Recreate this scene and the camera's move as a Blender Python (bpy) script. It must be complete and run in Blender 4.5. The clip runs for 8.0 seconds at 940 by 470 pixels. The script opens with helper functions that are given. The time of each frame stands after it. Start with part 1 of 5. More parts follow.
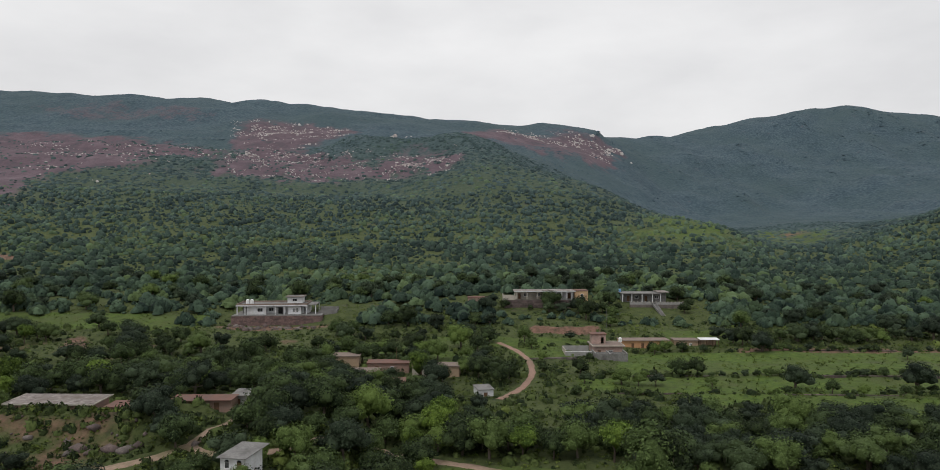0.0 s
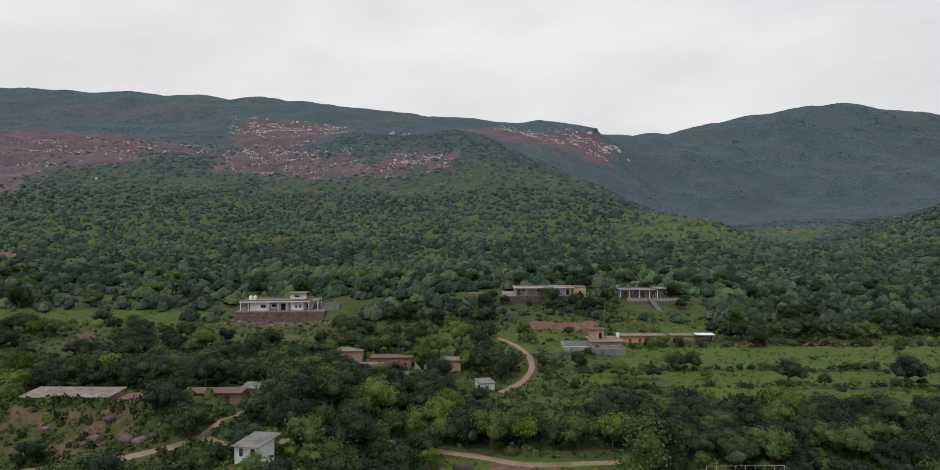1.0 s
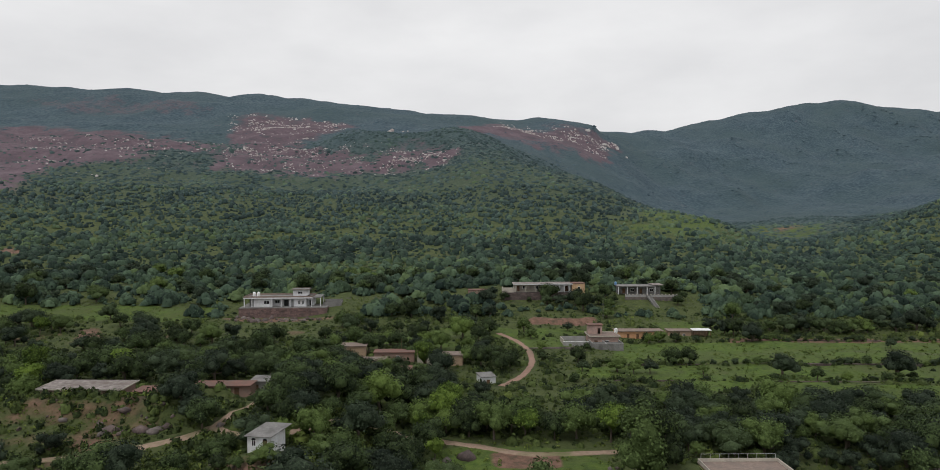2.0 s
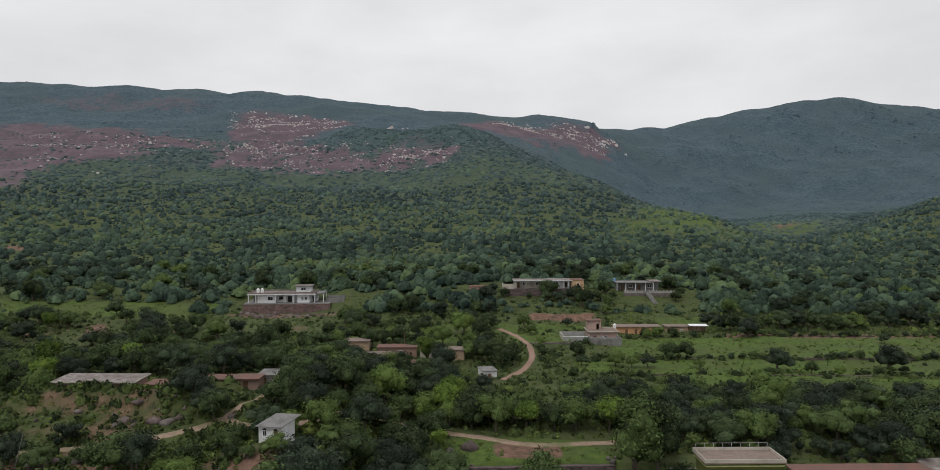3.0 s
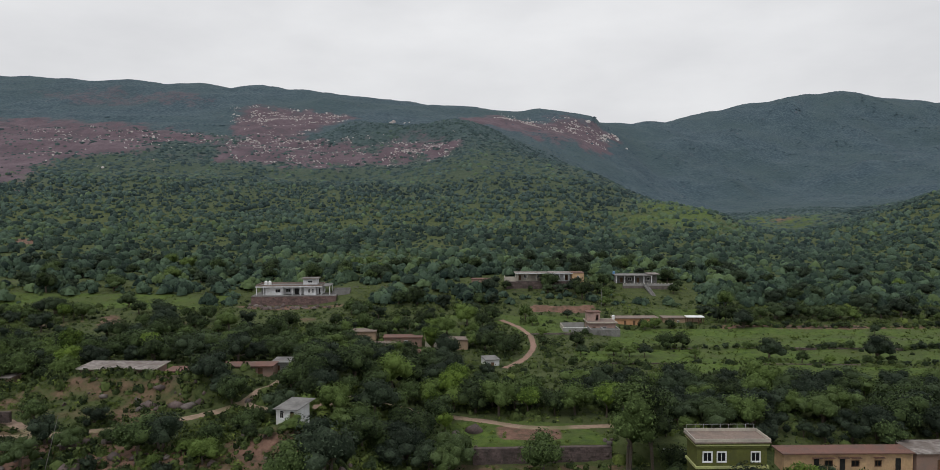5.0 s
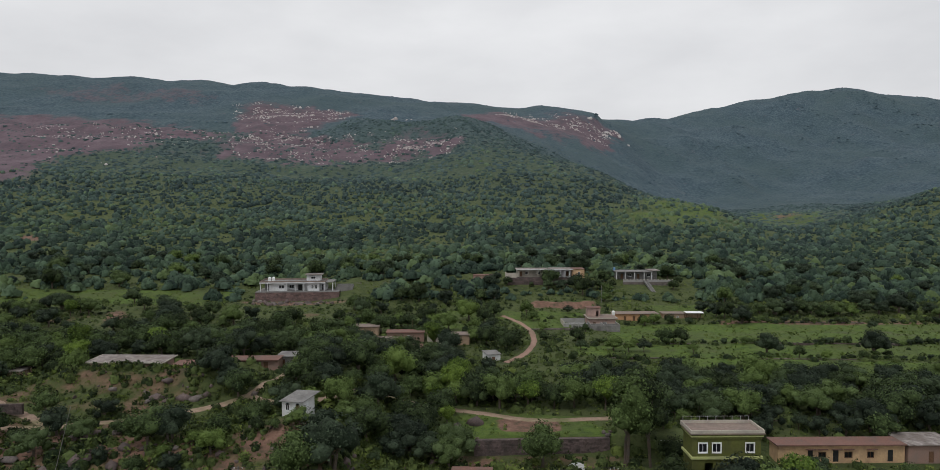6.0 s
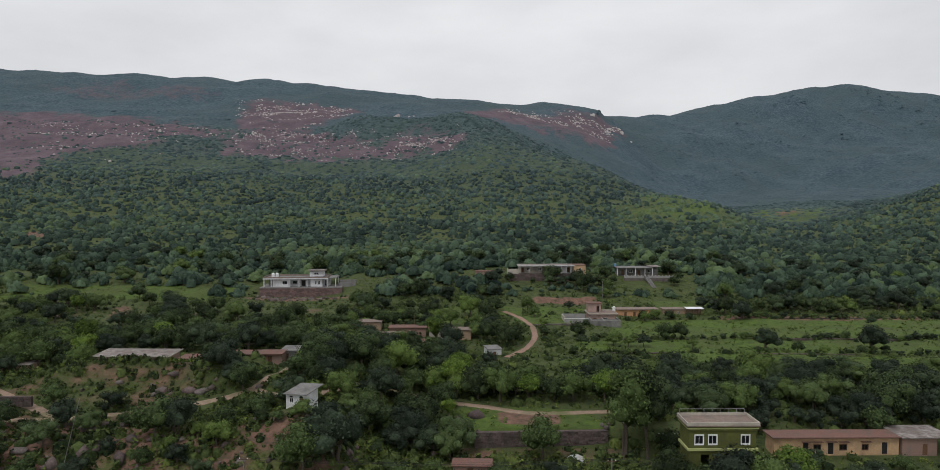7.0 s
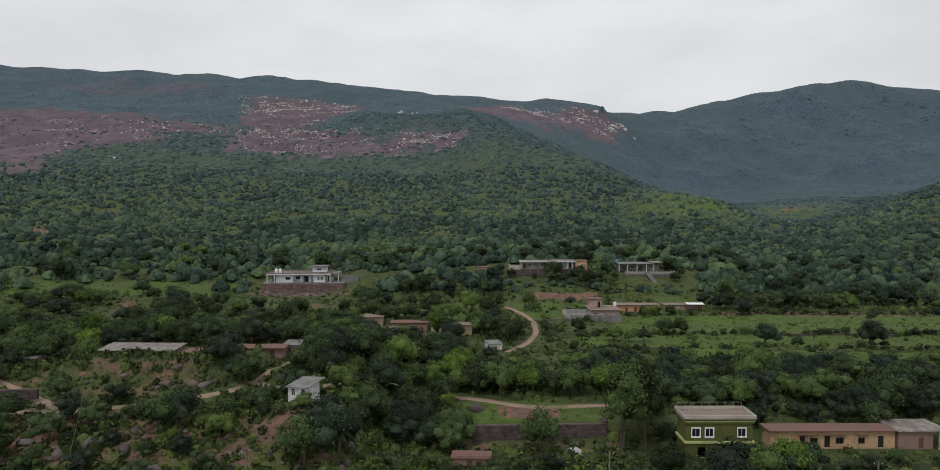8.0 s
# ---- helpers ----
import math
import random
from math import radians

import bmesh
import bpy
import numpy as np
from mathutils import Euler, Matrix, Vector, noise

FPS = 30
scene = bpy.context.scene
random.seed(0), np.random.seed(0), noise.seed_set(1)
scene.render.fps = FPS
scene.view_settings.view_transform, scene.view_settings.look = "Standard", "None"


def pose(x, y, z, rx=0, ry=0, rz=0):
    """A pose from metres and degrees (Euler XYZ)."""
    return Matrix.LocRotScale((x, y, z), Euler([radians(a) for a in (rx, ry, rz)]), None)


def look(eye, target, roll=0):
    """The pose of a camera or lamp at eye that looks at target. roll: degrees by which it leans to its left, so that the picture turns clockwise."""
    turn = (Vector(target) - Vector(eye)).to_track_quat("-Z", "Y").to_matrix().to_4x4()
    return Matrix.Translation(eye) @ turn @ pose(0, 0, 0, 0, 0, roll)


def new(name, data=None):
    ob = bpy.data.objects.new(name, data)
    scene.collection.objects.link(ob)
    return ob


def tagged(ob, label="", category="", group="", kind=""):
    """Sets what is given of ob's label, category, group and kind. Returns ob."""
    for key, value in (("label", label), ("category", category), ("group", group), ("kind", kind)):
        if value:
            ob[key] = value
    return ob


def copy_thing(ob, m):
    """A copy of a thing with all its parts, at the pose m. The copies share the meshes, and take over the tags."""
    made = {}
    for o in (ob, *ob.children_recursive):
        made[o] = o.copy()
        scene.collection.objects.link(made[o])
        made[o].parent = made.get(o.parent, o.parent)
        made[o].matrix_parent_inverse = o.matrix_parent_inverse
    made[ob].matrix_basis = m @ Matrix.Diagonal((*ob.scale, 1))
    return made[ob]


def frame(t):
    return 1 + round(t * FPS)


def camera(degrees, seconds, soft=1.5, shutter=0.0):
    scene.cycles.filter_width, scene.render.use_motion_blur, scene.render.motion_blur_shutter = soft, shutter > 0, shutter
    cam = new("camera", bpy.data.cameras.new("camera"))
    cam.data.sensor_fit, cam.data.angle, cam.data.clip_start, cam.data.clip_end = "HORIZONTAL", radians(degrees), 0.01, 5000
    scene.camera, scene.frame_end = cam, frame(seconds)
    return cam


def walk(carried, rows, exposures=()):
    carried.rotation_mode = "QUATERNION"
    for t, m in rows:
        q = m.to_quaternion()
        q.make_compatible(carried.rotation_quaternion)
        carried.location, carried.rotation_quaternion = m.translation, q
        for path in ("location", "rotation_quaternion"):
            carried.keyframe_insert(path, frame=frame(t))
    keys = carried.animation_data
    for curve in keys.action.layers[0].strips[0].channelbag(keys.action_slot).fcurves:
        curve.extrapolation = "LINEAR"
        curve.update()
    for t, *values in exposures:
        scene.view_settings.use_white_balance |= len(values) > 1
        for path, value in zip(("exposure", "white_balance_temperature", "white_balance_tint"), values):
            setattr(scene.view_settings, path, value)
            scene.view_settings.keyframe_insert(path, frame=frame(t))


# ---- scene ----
cam = camera(68.43, 8.0, soft=0.65)
walk(cam, [
    (0, pose(4.95, -16.87, 43.29, 89.093, 0, 1.300)),
    (1, pose(3.99, -20.88, 43.45, 88.843, 0, 1.075)),
    (2, pose(3.19, -24.85, 43.63, 88.592, 0, 0.929)),
    (3, pose(2.59, -28.65, 43.81, 88.337, 0, 0.860)),
    (4, pose(2.21, -32.16, 43.97, 88.079, 0, 0.867)),
    (5, pose(2.06, -35.28, 44.07, 87.817, 0, 0.950)),
    (6, pose(2.19, -37.88, 44.09, 87.550, 0, 1.105)),
    (7, pose(2.60, -39.84, 44.00, 87.278, 0, 1.333)),
    (8, pose(3.32, -41.05, 43.78, 87.000, 0, 1.631)),
], exposures=((0, 0.02, 6520, 10), (4, -0.03, 6460, 10), (8, -0.07, 6390, 10)))

# ---- light: overcast monsoon sky, weak broad sun ----
world = bpy.data.worlds.new("overcast_sky")
scene.world = world
world.use_nodes = True
wn, wl = world.node_tree.nodes, world.node_tree.links
wn.clear()
sky = wn.new("ShaderNodeTexSky")
sky.sky_type, sky.sun_disc, sky.sun_elevation, sky.sun_rotation = "NISHITA", False, radians(58), radians(215)
sky.dust_density, sky.air_density = 4.0, 1.0
dim = wn.new("ShaderNodeVectorMath")
dim.operation, dim.inputs["Scale"].default_value = "SCALE", 0.10
wl.new(sky.outputs[0], dim.inputs[0])
coord, squash = wn.new("ShaderNodeTexCoord"), wn.new("ShaderNodeMapping")
squash.inputs["Scale"].default_value = (1.0, 1.0, 2.6)
wl.new(coord.outputs["Generated"], squash.inputs[0])
puffs = wn.new("ShaderNodeTexNoise")
puffs.inputs["Scale"].default_value, puffs.inputs["Detail"].default_value, puffs.inputs["Roughness"].default_value = 2.6, 7, 0.52
wl.new(squash.outputs[0], puffs.inputs["Vector"])
cover = wn.new("ShaderNodeValToRGB")
cover.color_ramp.elements[0].position, cover.color_ramp.elements[0].color = 0.33, (0.735, 0.735, 0.745, 1)
cover.color_ramp.elements[1].position, cover.color_ramp.elements[1].color = 0.68, (0.91, 0.908, 0.91, 1)
wl.new(puffs.outputs["Fac"], cover.inputs[0])
blend = wn.new("ShaderNodeMix")
blend.data_type = "RGBA"
blend.inputs[0].default_value = 0.94
wl.new(dim.outputs[0], blend.inputs[6])
wl.new(cover.outputs[0], blend.inputs[7])
back = wn.new("ShaderNodeBackground")
back.inputs["Strength"].default_value = 1.0
wl.new(blend.outputs[2], back.inputs[0])
wl.new(back.outputs[0], wn.new("ShaderNodeOutputWorld").inputs[0])
sun = new("sun", bpy.data.lights.new("sun", "SUN"))
sun.data.energy, sun.data.angle, sun.data.color = 1.1, radians(15), (1.0, 0.99, 0.97)
sun.matrix_world = look((-60, -90, 170), (0, 0, 0))


# ---- materials ----
def shader(name, rough=0.8, metal=0.0):
    m = bpy.data.materials.new(name)
    m.use_nodes = True
    bsdf = m.node_tree.nodes["Principled BSDF"]
    bsdf.inputs["Roughness"].default_value, bsdf.inputs["Metallic"].default_value = rough, metal
    bsdf.inputs["Specular IOR Level"].default_value = 0.25
    return m, m.node_tree.nodes, m.node_tree.links, bsdf


def noise_node(m, scale, detail=4, rough=0.6, vector=None):
    n = m.node_tree.nodes.new("ShaderNodeTexNoise")
    n.inputs["Scale"].default_value, n.inputs["Detail"].default_value, n.inputs["Roughness"].default_value = scale, detail, rough
    if vector is None:
        vector = m.node_tree.nodes.new("ShaderNodeNewGeometry").outputs["Position"]
    m.node_tree.links.new(vector, n.inputs["Vector"])
    return n.outputs["Fac"]


def ramp(m, fac, stops):
    r = m.node_tree.nodes.new("ShaderNodeValToRGB")
    el = r.color_ramp.elements
    while len(el) < len(stops):
        el.new(0.5)
    for e, (p, c) in zip(el, stops):
        e.position, e.color = p, (*c, 1)
    m.node_tree.links.new(fac, r.inputs[0])
    return r.outputs[0]


def mix(m, fac, a, b, how="MIX"):
    n = m.node_tree.nodes.new("ShaderNodeMix")
    n.data_type, n.blend_type = "RGBA", how
    for sock, v in ((n.inputs[0], fac), (n.inputs[6], a), (n.inputs[7], b)):
        if isinstance(v, (int, float)):
            sock.default_value = v
        elif isinstance(v, tuple):
            sock.default_value = (*v, 1)
        else:
            m.node_tree.links.new(v, sock)
    return n.outputs[2]


def mathn(m, op, a, b):
    n = m.node_tree.nodes.new("ShaderNodeMath")
    n.operation, n.use_clamp = op, False
    for sock, v in zip(n.inputs, (a, b)):
        if isinstance(v, (int, float)):
            sock.default_value = v
        else:
            m.node_tree.links.new(v, sock)
    return n.outputs[0]


def bump(m, bsdf, fac, strength=0.3, dist=0.05):
    b = m.node_tree.nodes.new("ShaderNodeBump")
    b.inputs["Strength"].default_value, b.inputs["Distance"].default_value = strength, dist
    m.node_tree.links.new(fac, b.inputs["Height"])
    m.node_tree.links.new(b.outputs[0], bsdf.inputs["Normal"])


def attr(m, name):
    n = m.node_tree.nodes.new("ShaderNodeAttribute")
    n.attribute_name = name
    return n.outputs["Fac"]


def rough_mat(name, dark, light, stain, fine=6.0, coarse=0.5, rough=0.85, relief=0.03, rand=0.0):
    """A weathered plain surface: grain, blotches and stains."""
    m, nodes, links, bsdf = shader(name, rough)
    col = ramp(m, noise_node(m, fine, 5, 0.65), [(0.3, dark), (0.72, light)])
    col = mix(m, ramp(m, noise_node(m, coarse, 4, 0.6), [(0.45, (0, 0, 0)), (0.7, (1, 1, 1))]), col, stain)
    if rand:
        info = nodes.new("ShaderNodeObjectInfo").outputs["Random"]
        hsv = nodes.new("ShaderNodeHueSaturation")
        links.new(mathn(m, "ADD", mathn(m, "MULTIPLY", info, rand), 1 - rand / 2), hsv.inputs["Value"])
        links.new(col, hsv.inputs["Color"])
        col = hsv.outputs[0]
    links.new(col, bsdf.inputs["Base Color"])
    bump(m, bsdf, noise_node(m, fine * 2, 4, 0.7), 0.5, relief)
    return m


def leaf_mat(name, low, high, tint="object", warm=(0.115, 0.165, 0.028), grain=1.6, vary=0.55, haze=None, relief=0.5):
    """Foliage: mottled light and dark sprays, each tree a little different."""
    m, nodes, links, bsdf = shader(name, 0.8)
    bsdf.inputs["Specular IOR Level"].default_value = 0.12
    geo = nodes.new("ShaderNodeNewGeometry")
    spot = noise_node(m, grain, 4, 0.7, geo.outputs["Position"])
    mid = mathn(m, "ADD", mathn(m, "MULTIPLY", geo.outputs["Random Per Island"], 0.35), mathn(m, "MULTIPLY", spot, 0.65))
    base = ramp(m, mid, [(0.33, low), (0.50, [(a + b) * 0.45 for a, b in zip(low, high)]), (0.64, high)])
    # distance haze painted into the leaf colour, weighted by a mesh layer
    if haze:
        base = mix(m, attr(m, "haze"), base, ramp(m, mid, [(0.34, haze[0]), (0.64, haze[1])]))
    key = nodes.new("ShaderNodeObjectInfo").outputs["Random"] if tint == "object" else attr(m, "tint")
    hsv = nodes.new("ShaderNodeHueSaturation")
    links.new(mathn(m, "ADD", mathn(m, "MULTIPLY", key, vary), 1.0 - vary * 0.55), hsv.inputs["Value"])
    links.new(mix(m, mathn(m, "MULTIPLY", mathn(m, "POWER", key, 4.0), 0.45), base, warm), hsv.inputs["Color"])
    links.new(hsv.outputs[0], bsdf.inputs["Base Color"])
    if relief:
        bump(m, bsdf, spot, 1.0, relief / grain)
    return m


M = {}
M["leaf"] = leaf_mat("leaf_green", (0.008, 0.016, 0.008), (0.074, 0.108, 0.041), grain=3.4, vary=0.85)
M["leaf_dark"] = leaf_mat("leaf_grey_green", (0.007, 0.014, 0.009), (0.054, 0.076, 0.047), grain=3.4, vary=0.65)
M["leaf_bright"] = leaf_mat("leaf_yellow_green", (0.026, 0.054, 0.010), (0.125, 0.185, 0.034), grain=3.0)
M["woods"] = leaf_mat("woods_leaf", (0.012, 0.023, 0.009), (0.084, 0.114, 0.036), "mesh", (0.12, 0.15, 0.03), 1.7)
# the last colour pair is bluish haze, painted onto the farther bushes
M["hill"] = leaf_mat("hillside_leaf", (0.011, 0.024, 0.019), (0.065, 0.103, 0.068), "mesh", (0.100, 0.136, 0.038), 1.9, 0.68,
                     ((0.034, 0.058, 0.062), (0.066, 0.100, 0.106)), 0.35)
# scrub near the skyline: blue air haze is part of its base colour
M["hazed_far_hill"] = leaf_mat("hazed_far_leaf", (0.048, 0.078, 0.100), (0.084, 0.122, 0.148), "mesh", (0.08, 0.12, 0.12), 0.25, 0.35, relief=0.0)
M["tuft"] = leaf_mat("grass_tuft", (0.050, 0.082, 0.014), (0.130, 0.166, 0.040), "mesh", (0.16, 0.18, 0.05), 2.5)
M["bark"] = rough_mat("bark", (0.05, 0.04, 0.03), (0.13, 0.10, 0.075), (0.09, 0.08, 0.07), 9, 1.2)
M["pale_bark"] = rough_mat("pale_bark", (0.26, 0.24, 0.20), (0.42, 0.39, 0.34), (0.20, 0.17, 0.14), 6, 1.0)
M["core"] = rough_mat("inner_foliage", (0.012, 0.020, 0.008), (0.03, 0.045, 0.016), (0.02, 0.03, 0.012), 3, 0.6)
M["white"] = rough_mat("white_limewash", (0.54, 0.55, 0.57), (0.70, 0.70, 0.71), (0.46, 0.45, 0.44), 3, 0.35)
M["cream"] = rough_mat("cream_paint", (0.36, 0.33, 0.28), (0.47, 0.43, 0.36), (0.28, 0.255, 0.225), 3, 0.35)
M["orange"] = rough_mat("ochre_paint", (0.44, 0.235, 0.12), (0.55, 0.32, 0.18), (0.38, 0.23, 0.13), 3, 0.4)
M["tan"] = rough_mat("tan_plaster", (0.30, 0.215, 0.145), (0.40, 0.29, 0.20), (0.25, 0.18, 0.135), 3, 0.4)
M["salmon"] = rough_mat("salmon_plaster", (0.43, 0.285, 0.16), (0.55, 0.375, 0.22), (0.33, 0.22, 0.14), 3, 0.5)
M["rose"] = rough_mat("rose_plaster", (0.33, 0.225, 0.195), (0.43, 0.31, 0.27), (0.26, 0.19, 0.165), 3, 0.5)
M["pink"] = rough_mat("pink_brick_wall", (0.23, 0.15, 0.12), (0.32, 0.21, 0.17), (0.22, 0.165, 0.14), 8, 0.5)
M["olive"] = rough_mat("olive_paint", (0.080, 0.088, 0.022), (0.112, 0.120, 0.032), (0.075, 0.08, 0.03), 2, 0.4)
M["lime_trim"] = rough_mat("pale_lime_trim", (0.34, 0.37, 0.14), (0.44, 0.46, 0.20), (0.30, 0.31, 0.16), 3, 0.5)
M["grey_block"] = rough_mat("grey_concrete_block", (0.24, 0.24, 0.24), (0.34, 0.33, 0.32), (0.22, 0.21, 0.20), 4, 0.5)
M["concrete"] = rough_mat("weathered_concrete", (0.14, 0.137, 0.133), (0.25, 0.243, 0.233), (0.11, 0.105, 0.10), 2.5, 0.4)
M["brick_roof"] = rough_mat("brick_tile_roof", (0.13, 0.068, 0.054), (0.21, 0.115, 0.092), (0.12, 0.085, 0.072), 5, 0.5)
M["mud_roof"] = rough_mat("mud_roof", (0.17, 0.13, 0.108), (0.26, 0.20, 0.168), (0.15, 0.125, 0.11), 2, 0.4)
M["sheet_roof"] = rough_mat("streaked_roof", (0.10, 0.078, 0.070), (0.36, 0.33, 0.31), (0.14, 0.115, 0.10), 0.9, 0.25)
M["stone"] = rough_mat("field_stone", (0.10, 0.085, 0.080), (0.20, 0.168, 0.155), (0.085, 0.075, 0.068), 3, 0.6, rand=0.5)
M["wall_stone"] = rough_mat("reddish_wall_stone", (0.125, 0.082, 0.077), (0.21, 0.142, 0.13), (0.10, 0.075, 0.07), 3, 0.6, rand=0.5)
M["red_stone"] = rough_mat("dark_red_stone", (0.075, 0.058, 0.055), (0.15, 0.112, 0.104), (0.062, 0.052, 0.048), 3, 0.6, rand=0.5)
M["pale_stone"] = rough_mat("pale_quarry_stone", (0.30, 0.275, 0.265), (0.56, 0.54, 0.52), (0.26, 0.20, 0.19), 0.5, 0.12)
M["dirt"] = rough_mat("dirt_road", (0.22, 0.155, 0.115), (0.33, 0.24, 0.18), (0.13, 0.13, 0.06), 1.5, 0.15)
M["red_dirt"] = rough_mat("red_dirt_road", (0.22, 0.135, 0.105), (0.33, 0.215, 0.165), (0.18, 0.13, 0.09), 1.5, 0.15)
M["dark"] = rough_mat("dark_opening", (0.012, 0.012, 0.013), (0.03, 0.03, 0.03), (0.02, 0.02, 0.02), 2, 0.5, 0.6)
M["wood"] = rough_mat("brown_wood", (0.10, 0.055, 0.03), (0.18, 0.10, 0.06), (0.09, 0.06, 0.04), 5, 0.8)
M["metal"] = rough_mat("galvanised_metal", (0.35, 0.36, 0.37), (0.48, 0.49, 0.50), (0.36, 0.33, 0.30), 4, 0.6, 0.45)
M["plastic_blue"] = rough_mat("blue_plastic", (0.10, 0.22, 0.40), (0.14, 0.28, 0.48), (0.12, 0.2, 0.33), 2, 0.5, 0.5)
M["plastic_white"] = rough_mat("white_plastic", (0.72, 0.73, 0.74), (0.82, 0.82, 0.82), (0.62, 0.62, 0.60), 2, 0.5, 0.5)
M["glass"] = shader("dark_window_glass", 0.35)[0]
M["glass"].node_tree.nodes["Principled BSDF"].inputs["Base Color"].default_value = (0.010, 0.011, 0.013, 1)


def ground_mat():
    """Grass, forest floor, red quarry earth and bare earth, weighted by mesh layers."""
    m, nodes, links, bsdf = shader("hill_ground", 0.95)
    grass = ramp(m, noise_node(m, 0.55, 6, 0.7), [(0.30, (0.036, 0.062, 0.016)), (0.52, (0.074, 0.120, 0.020)), (0.75, (0.122, 0.164, 0.034))])
    grass = mix(m, ramp(m, noise_node(m, 0.06, 4, 0.6), [(0.42, (0, 0, 0)), (0.66, (0.8, 0.8, 0.8))]), grass, (0.065, 0.085, 0.028))
    grass = mix(m, ramp(m, noise_node(m, 0.22, 6, 0.7), [(0.52, (0, 0, 0)), (0.72, (0.4, 0.4, 0.4))]), grass, (0.105, 0.098, 0.045))
    floor = ramp(m, noise_node(m, 0.35, 6, 0.75), [(0.30, (0.022, 0.036, 0.014)), (0.50, (0.064, 0.082, 0.026)), (0.74, (0.082, 0.102, 0.042))])
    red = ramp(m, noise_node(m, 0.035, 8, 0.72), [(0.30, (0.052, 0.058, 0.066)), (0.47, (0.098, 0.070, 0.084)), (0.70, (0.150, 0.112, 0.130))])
    bare = ramp(m, noise_node(m, 0.5, 6, 0.7), [(0.30, (0.065, 0.058, 0.036)), (0.52, (0.165, 0.096, 0.070)), (0.75, (0.255, 0.155, 0.115))])
    # painted canopy: cells pale at crown centres, shade between crowns put in darker
    cells = nodes.new("ShaderNodeTexVoronoi")
    cells.inputs["Scale"].default_value = 0.2
    links.new(nodes.new("ShaderNodeNewGeometry").outputs["Position"], cells.inputs["Vector"])
    crowns = mathn(m, "ADD", mathn(m, "MULTIPLY", cells.outputs["Distance"], -0.55), mathn(m, "ADD", 0.42, mathn(m, "MULTIPLY", noise_node(m, 0.03, 6, 0.7), 0.75)))
    # ground of the distant hills, bluish because haze is painted into it
    hazy_upland = ramp(m, crowns, [(0.25, (0.028, 0.050, 0.066)), (0.50, (0.050, 0.080, 0.100)), (0.75, (0.080, 0.116, 0.130))])
    hazy_upland = mix(m, ramp(m, noise_node(m, 0.0045, 4, 0.6), [(0.40, (0, 0, 0)), (0.66, (0.8, 0.8, 0.8))]), hazy_upland, (0.050, 0.080, 0.086))
    edge = mathn(m, "ADD", mathn(m, "MULTIPLY", noise_node(m, 0.12, 6, 0.7), 0.5), mathn(m, "MULTIPLY", noise_node(m, 0.025, 6, 0.7), 0.5))

    def torn(layer, soft=0.12, fray=1.5):
        v = mathn(m, "ADD", attr(m, layer), mathn(m, "MULTIPLY", mathn(m, "SUBTRACT", edge, 0.5), fray))
        return ramp(m, v, [(0.5 - soft, (0, 0, 0)), (0.5 + soft, (1, 1, 1))])
    col = mix(m, attr(m, "hazy_upland"), floor, hazy_upland)
    col = mix(m, torn("field"), col, grass)
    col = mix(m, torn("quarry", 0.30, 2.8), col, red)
    col = mix(m, torn("bare"), col, bare)
    links.new(col, bsdf.inputs["Base Color"])
    bump(m, bsdf, mathn(m, "ADD", noise_node(m, 0.9, 6, 0.75), mathn(m, "MULTIPLY", mathn(m, "MULTIPLY", attr(m, "hazy_upland"), crowns), 5.0)), 0.8, 0.6)
    return m


M["ground"] = ground_mat()


# ---- mesh helpers ----
def mesh_np(name, verts, faces, material, layers=None):
    """A mesh from arrays of vertices and equal-sided faces."""
    me = bpy.data.meshes.new(name)
    verts, faces = np.asarray(verts, np.float32), np.asarray(faces, np.int32)
    n, k = faces.shape
    me.vertices.add(len(verts))
    me.vertices.foreach_set("co", verts.ravel())
    me.loops.add(n * k)
    me.loops.foreach_set("vertex_index", faces.ravel())
    me.polygons.add(n)
    me.polygons.foreach_set("loop_start", np.arange(0, n * k, k, dtype=np.int32))
    me.polygons.foreach_set("loop_total", np.full(n, k, dtype=np.int32))
    for key, vals in (layers or {}).items():
        me.attributes.new(key, "FLOAT", "POINT").data.foreach_set("value", np.asarray(vals, np.float32))
    me.update(calc_edges=True)
    me.materials.append(material)
    return me


def part(name, bm, material, parent=None, label=""):
    me = bpy.data.meshes.new(name)
    if isinstance(bm, bpy.types.Mesh):
        me = bm
    else:
        bmesh.ops.recalc_face_normals(bm, faces=bm.faces)
        bm.to_mesh(me)
        bm.free()
        me.materials.append(material)
    ob = new(name, me)
    if parent is not None:
        ob.parent = parent
    if label:
        ob["label"] = label
    return ob


def thing(name, m, label, category, group="", kind=""):
    ob = new(name)
    ob.empty_display_size = 0.2
    ob.matrix_world = m
    return tagged(ob, label, category, group, kind)


def box(bm, x0, x1, y0, y1, z0, z1, skew=0.0):
    v = [bm.verts.new((x, y, z)) for z in (z0, z1) for x, y in ((x0, y0), (x1, y0), (x1, y1), (x0, y1))]
    for f in ((0, 3, 2, 1), (4, 5, 6, 7), (0, 1, 5, 4), (1, 2, 6, 5), (2, 3, 7, 6), (3, 0, 4, 7)):
        bm.faces.new([v[i] for i in f])
    return v


def boxes(*rows, bevel=0.0):
    bm = bmesh.new()
    for r in rows:
        box(bm, *r)
    if bevel:
        bmesh.ops.bevel(bm, geom=bm.edges[:], offset=bevel, segments=1, affect="EDGES")
    return bm


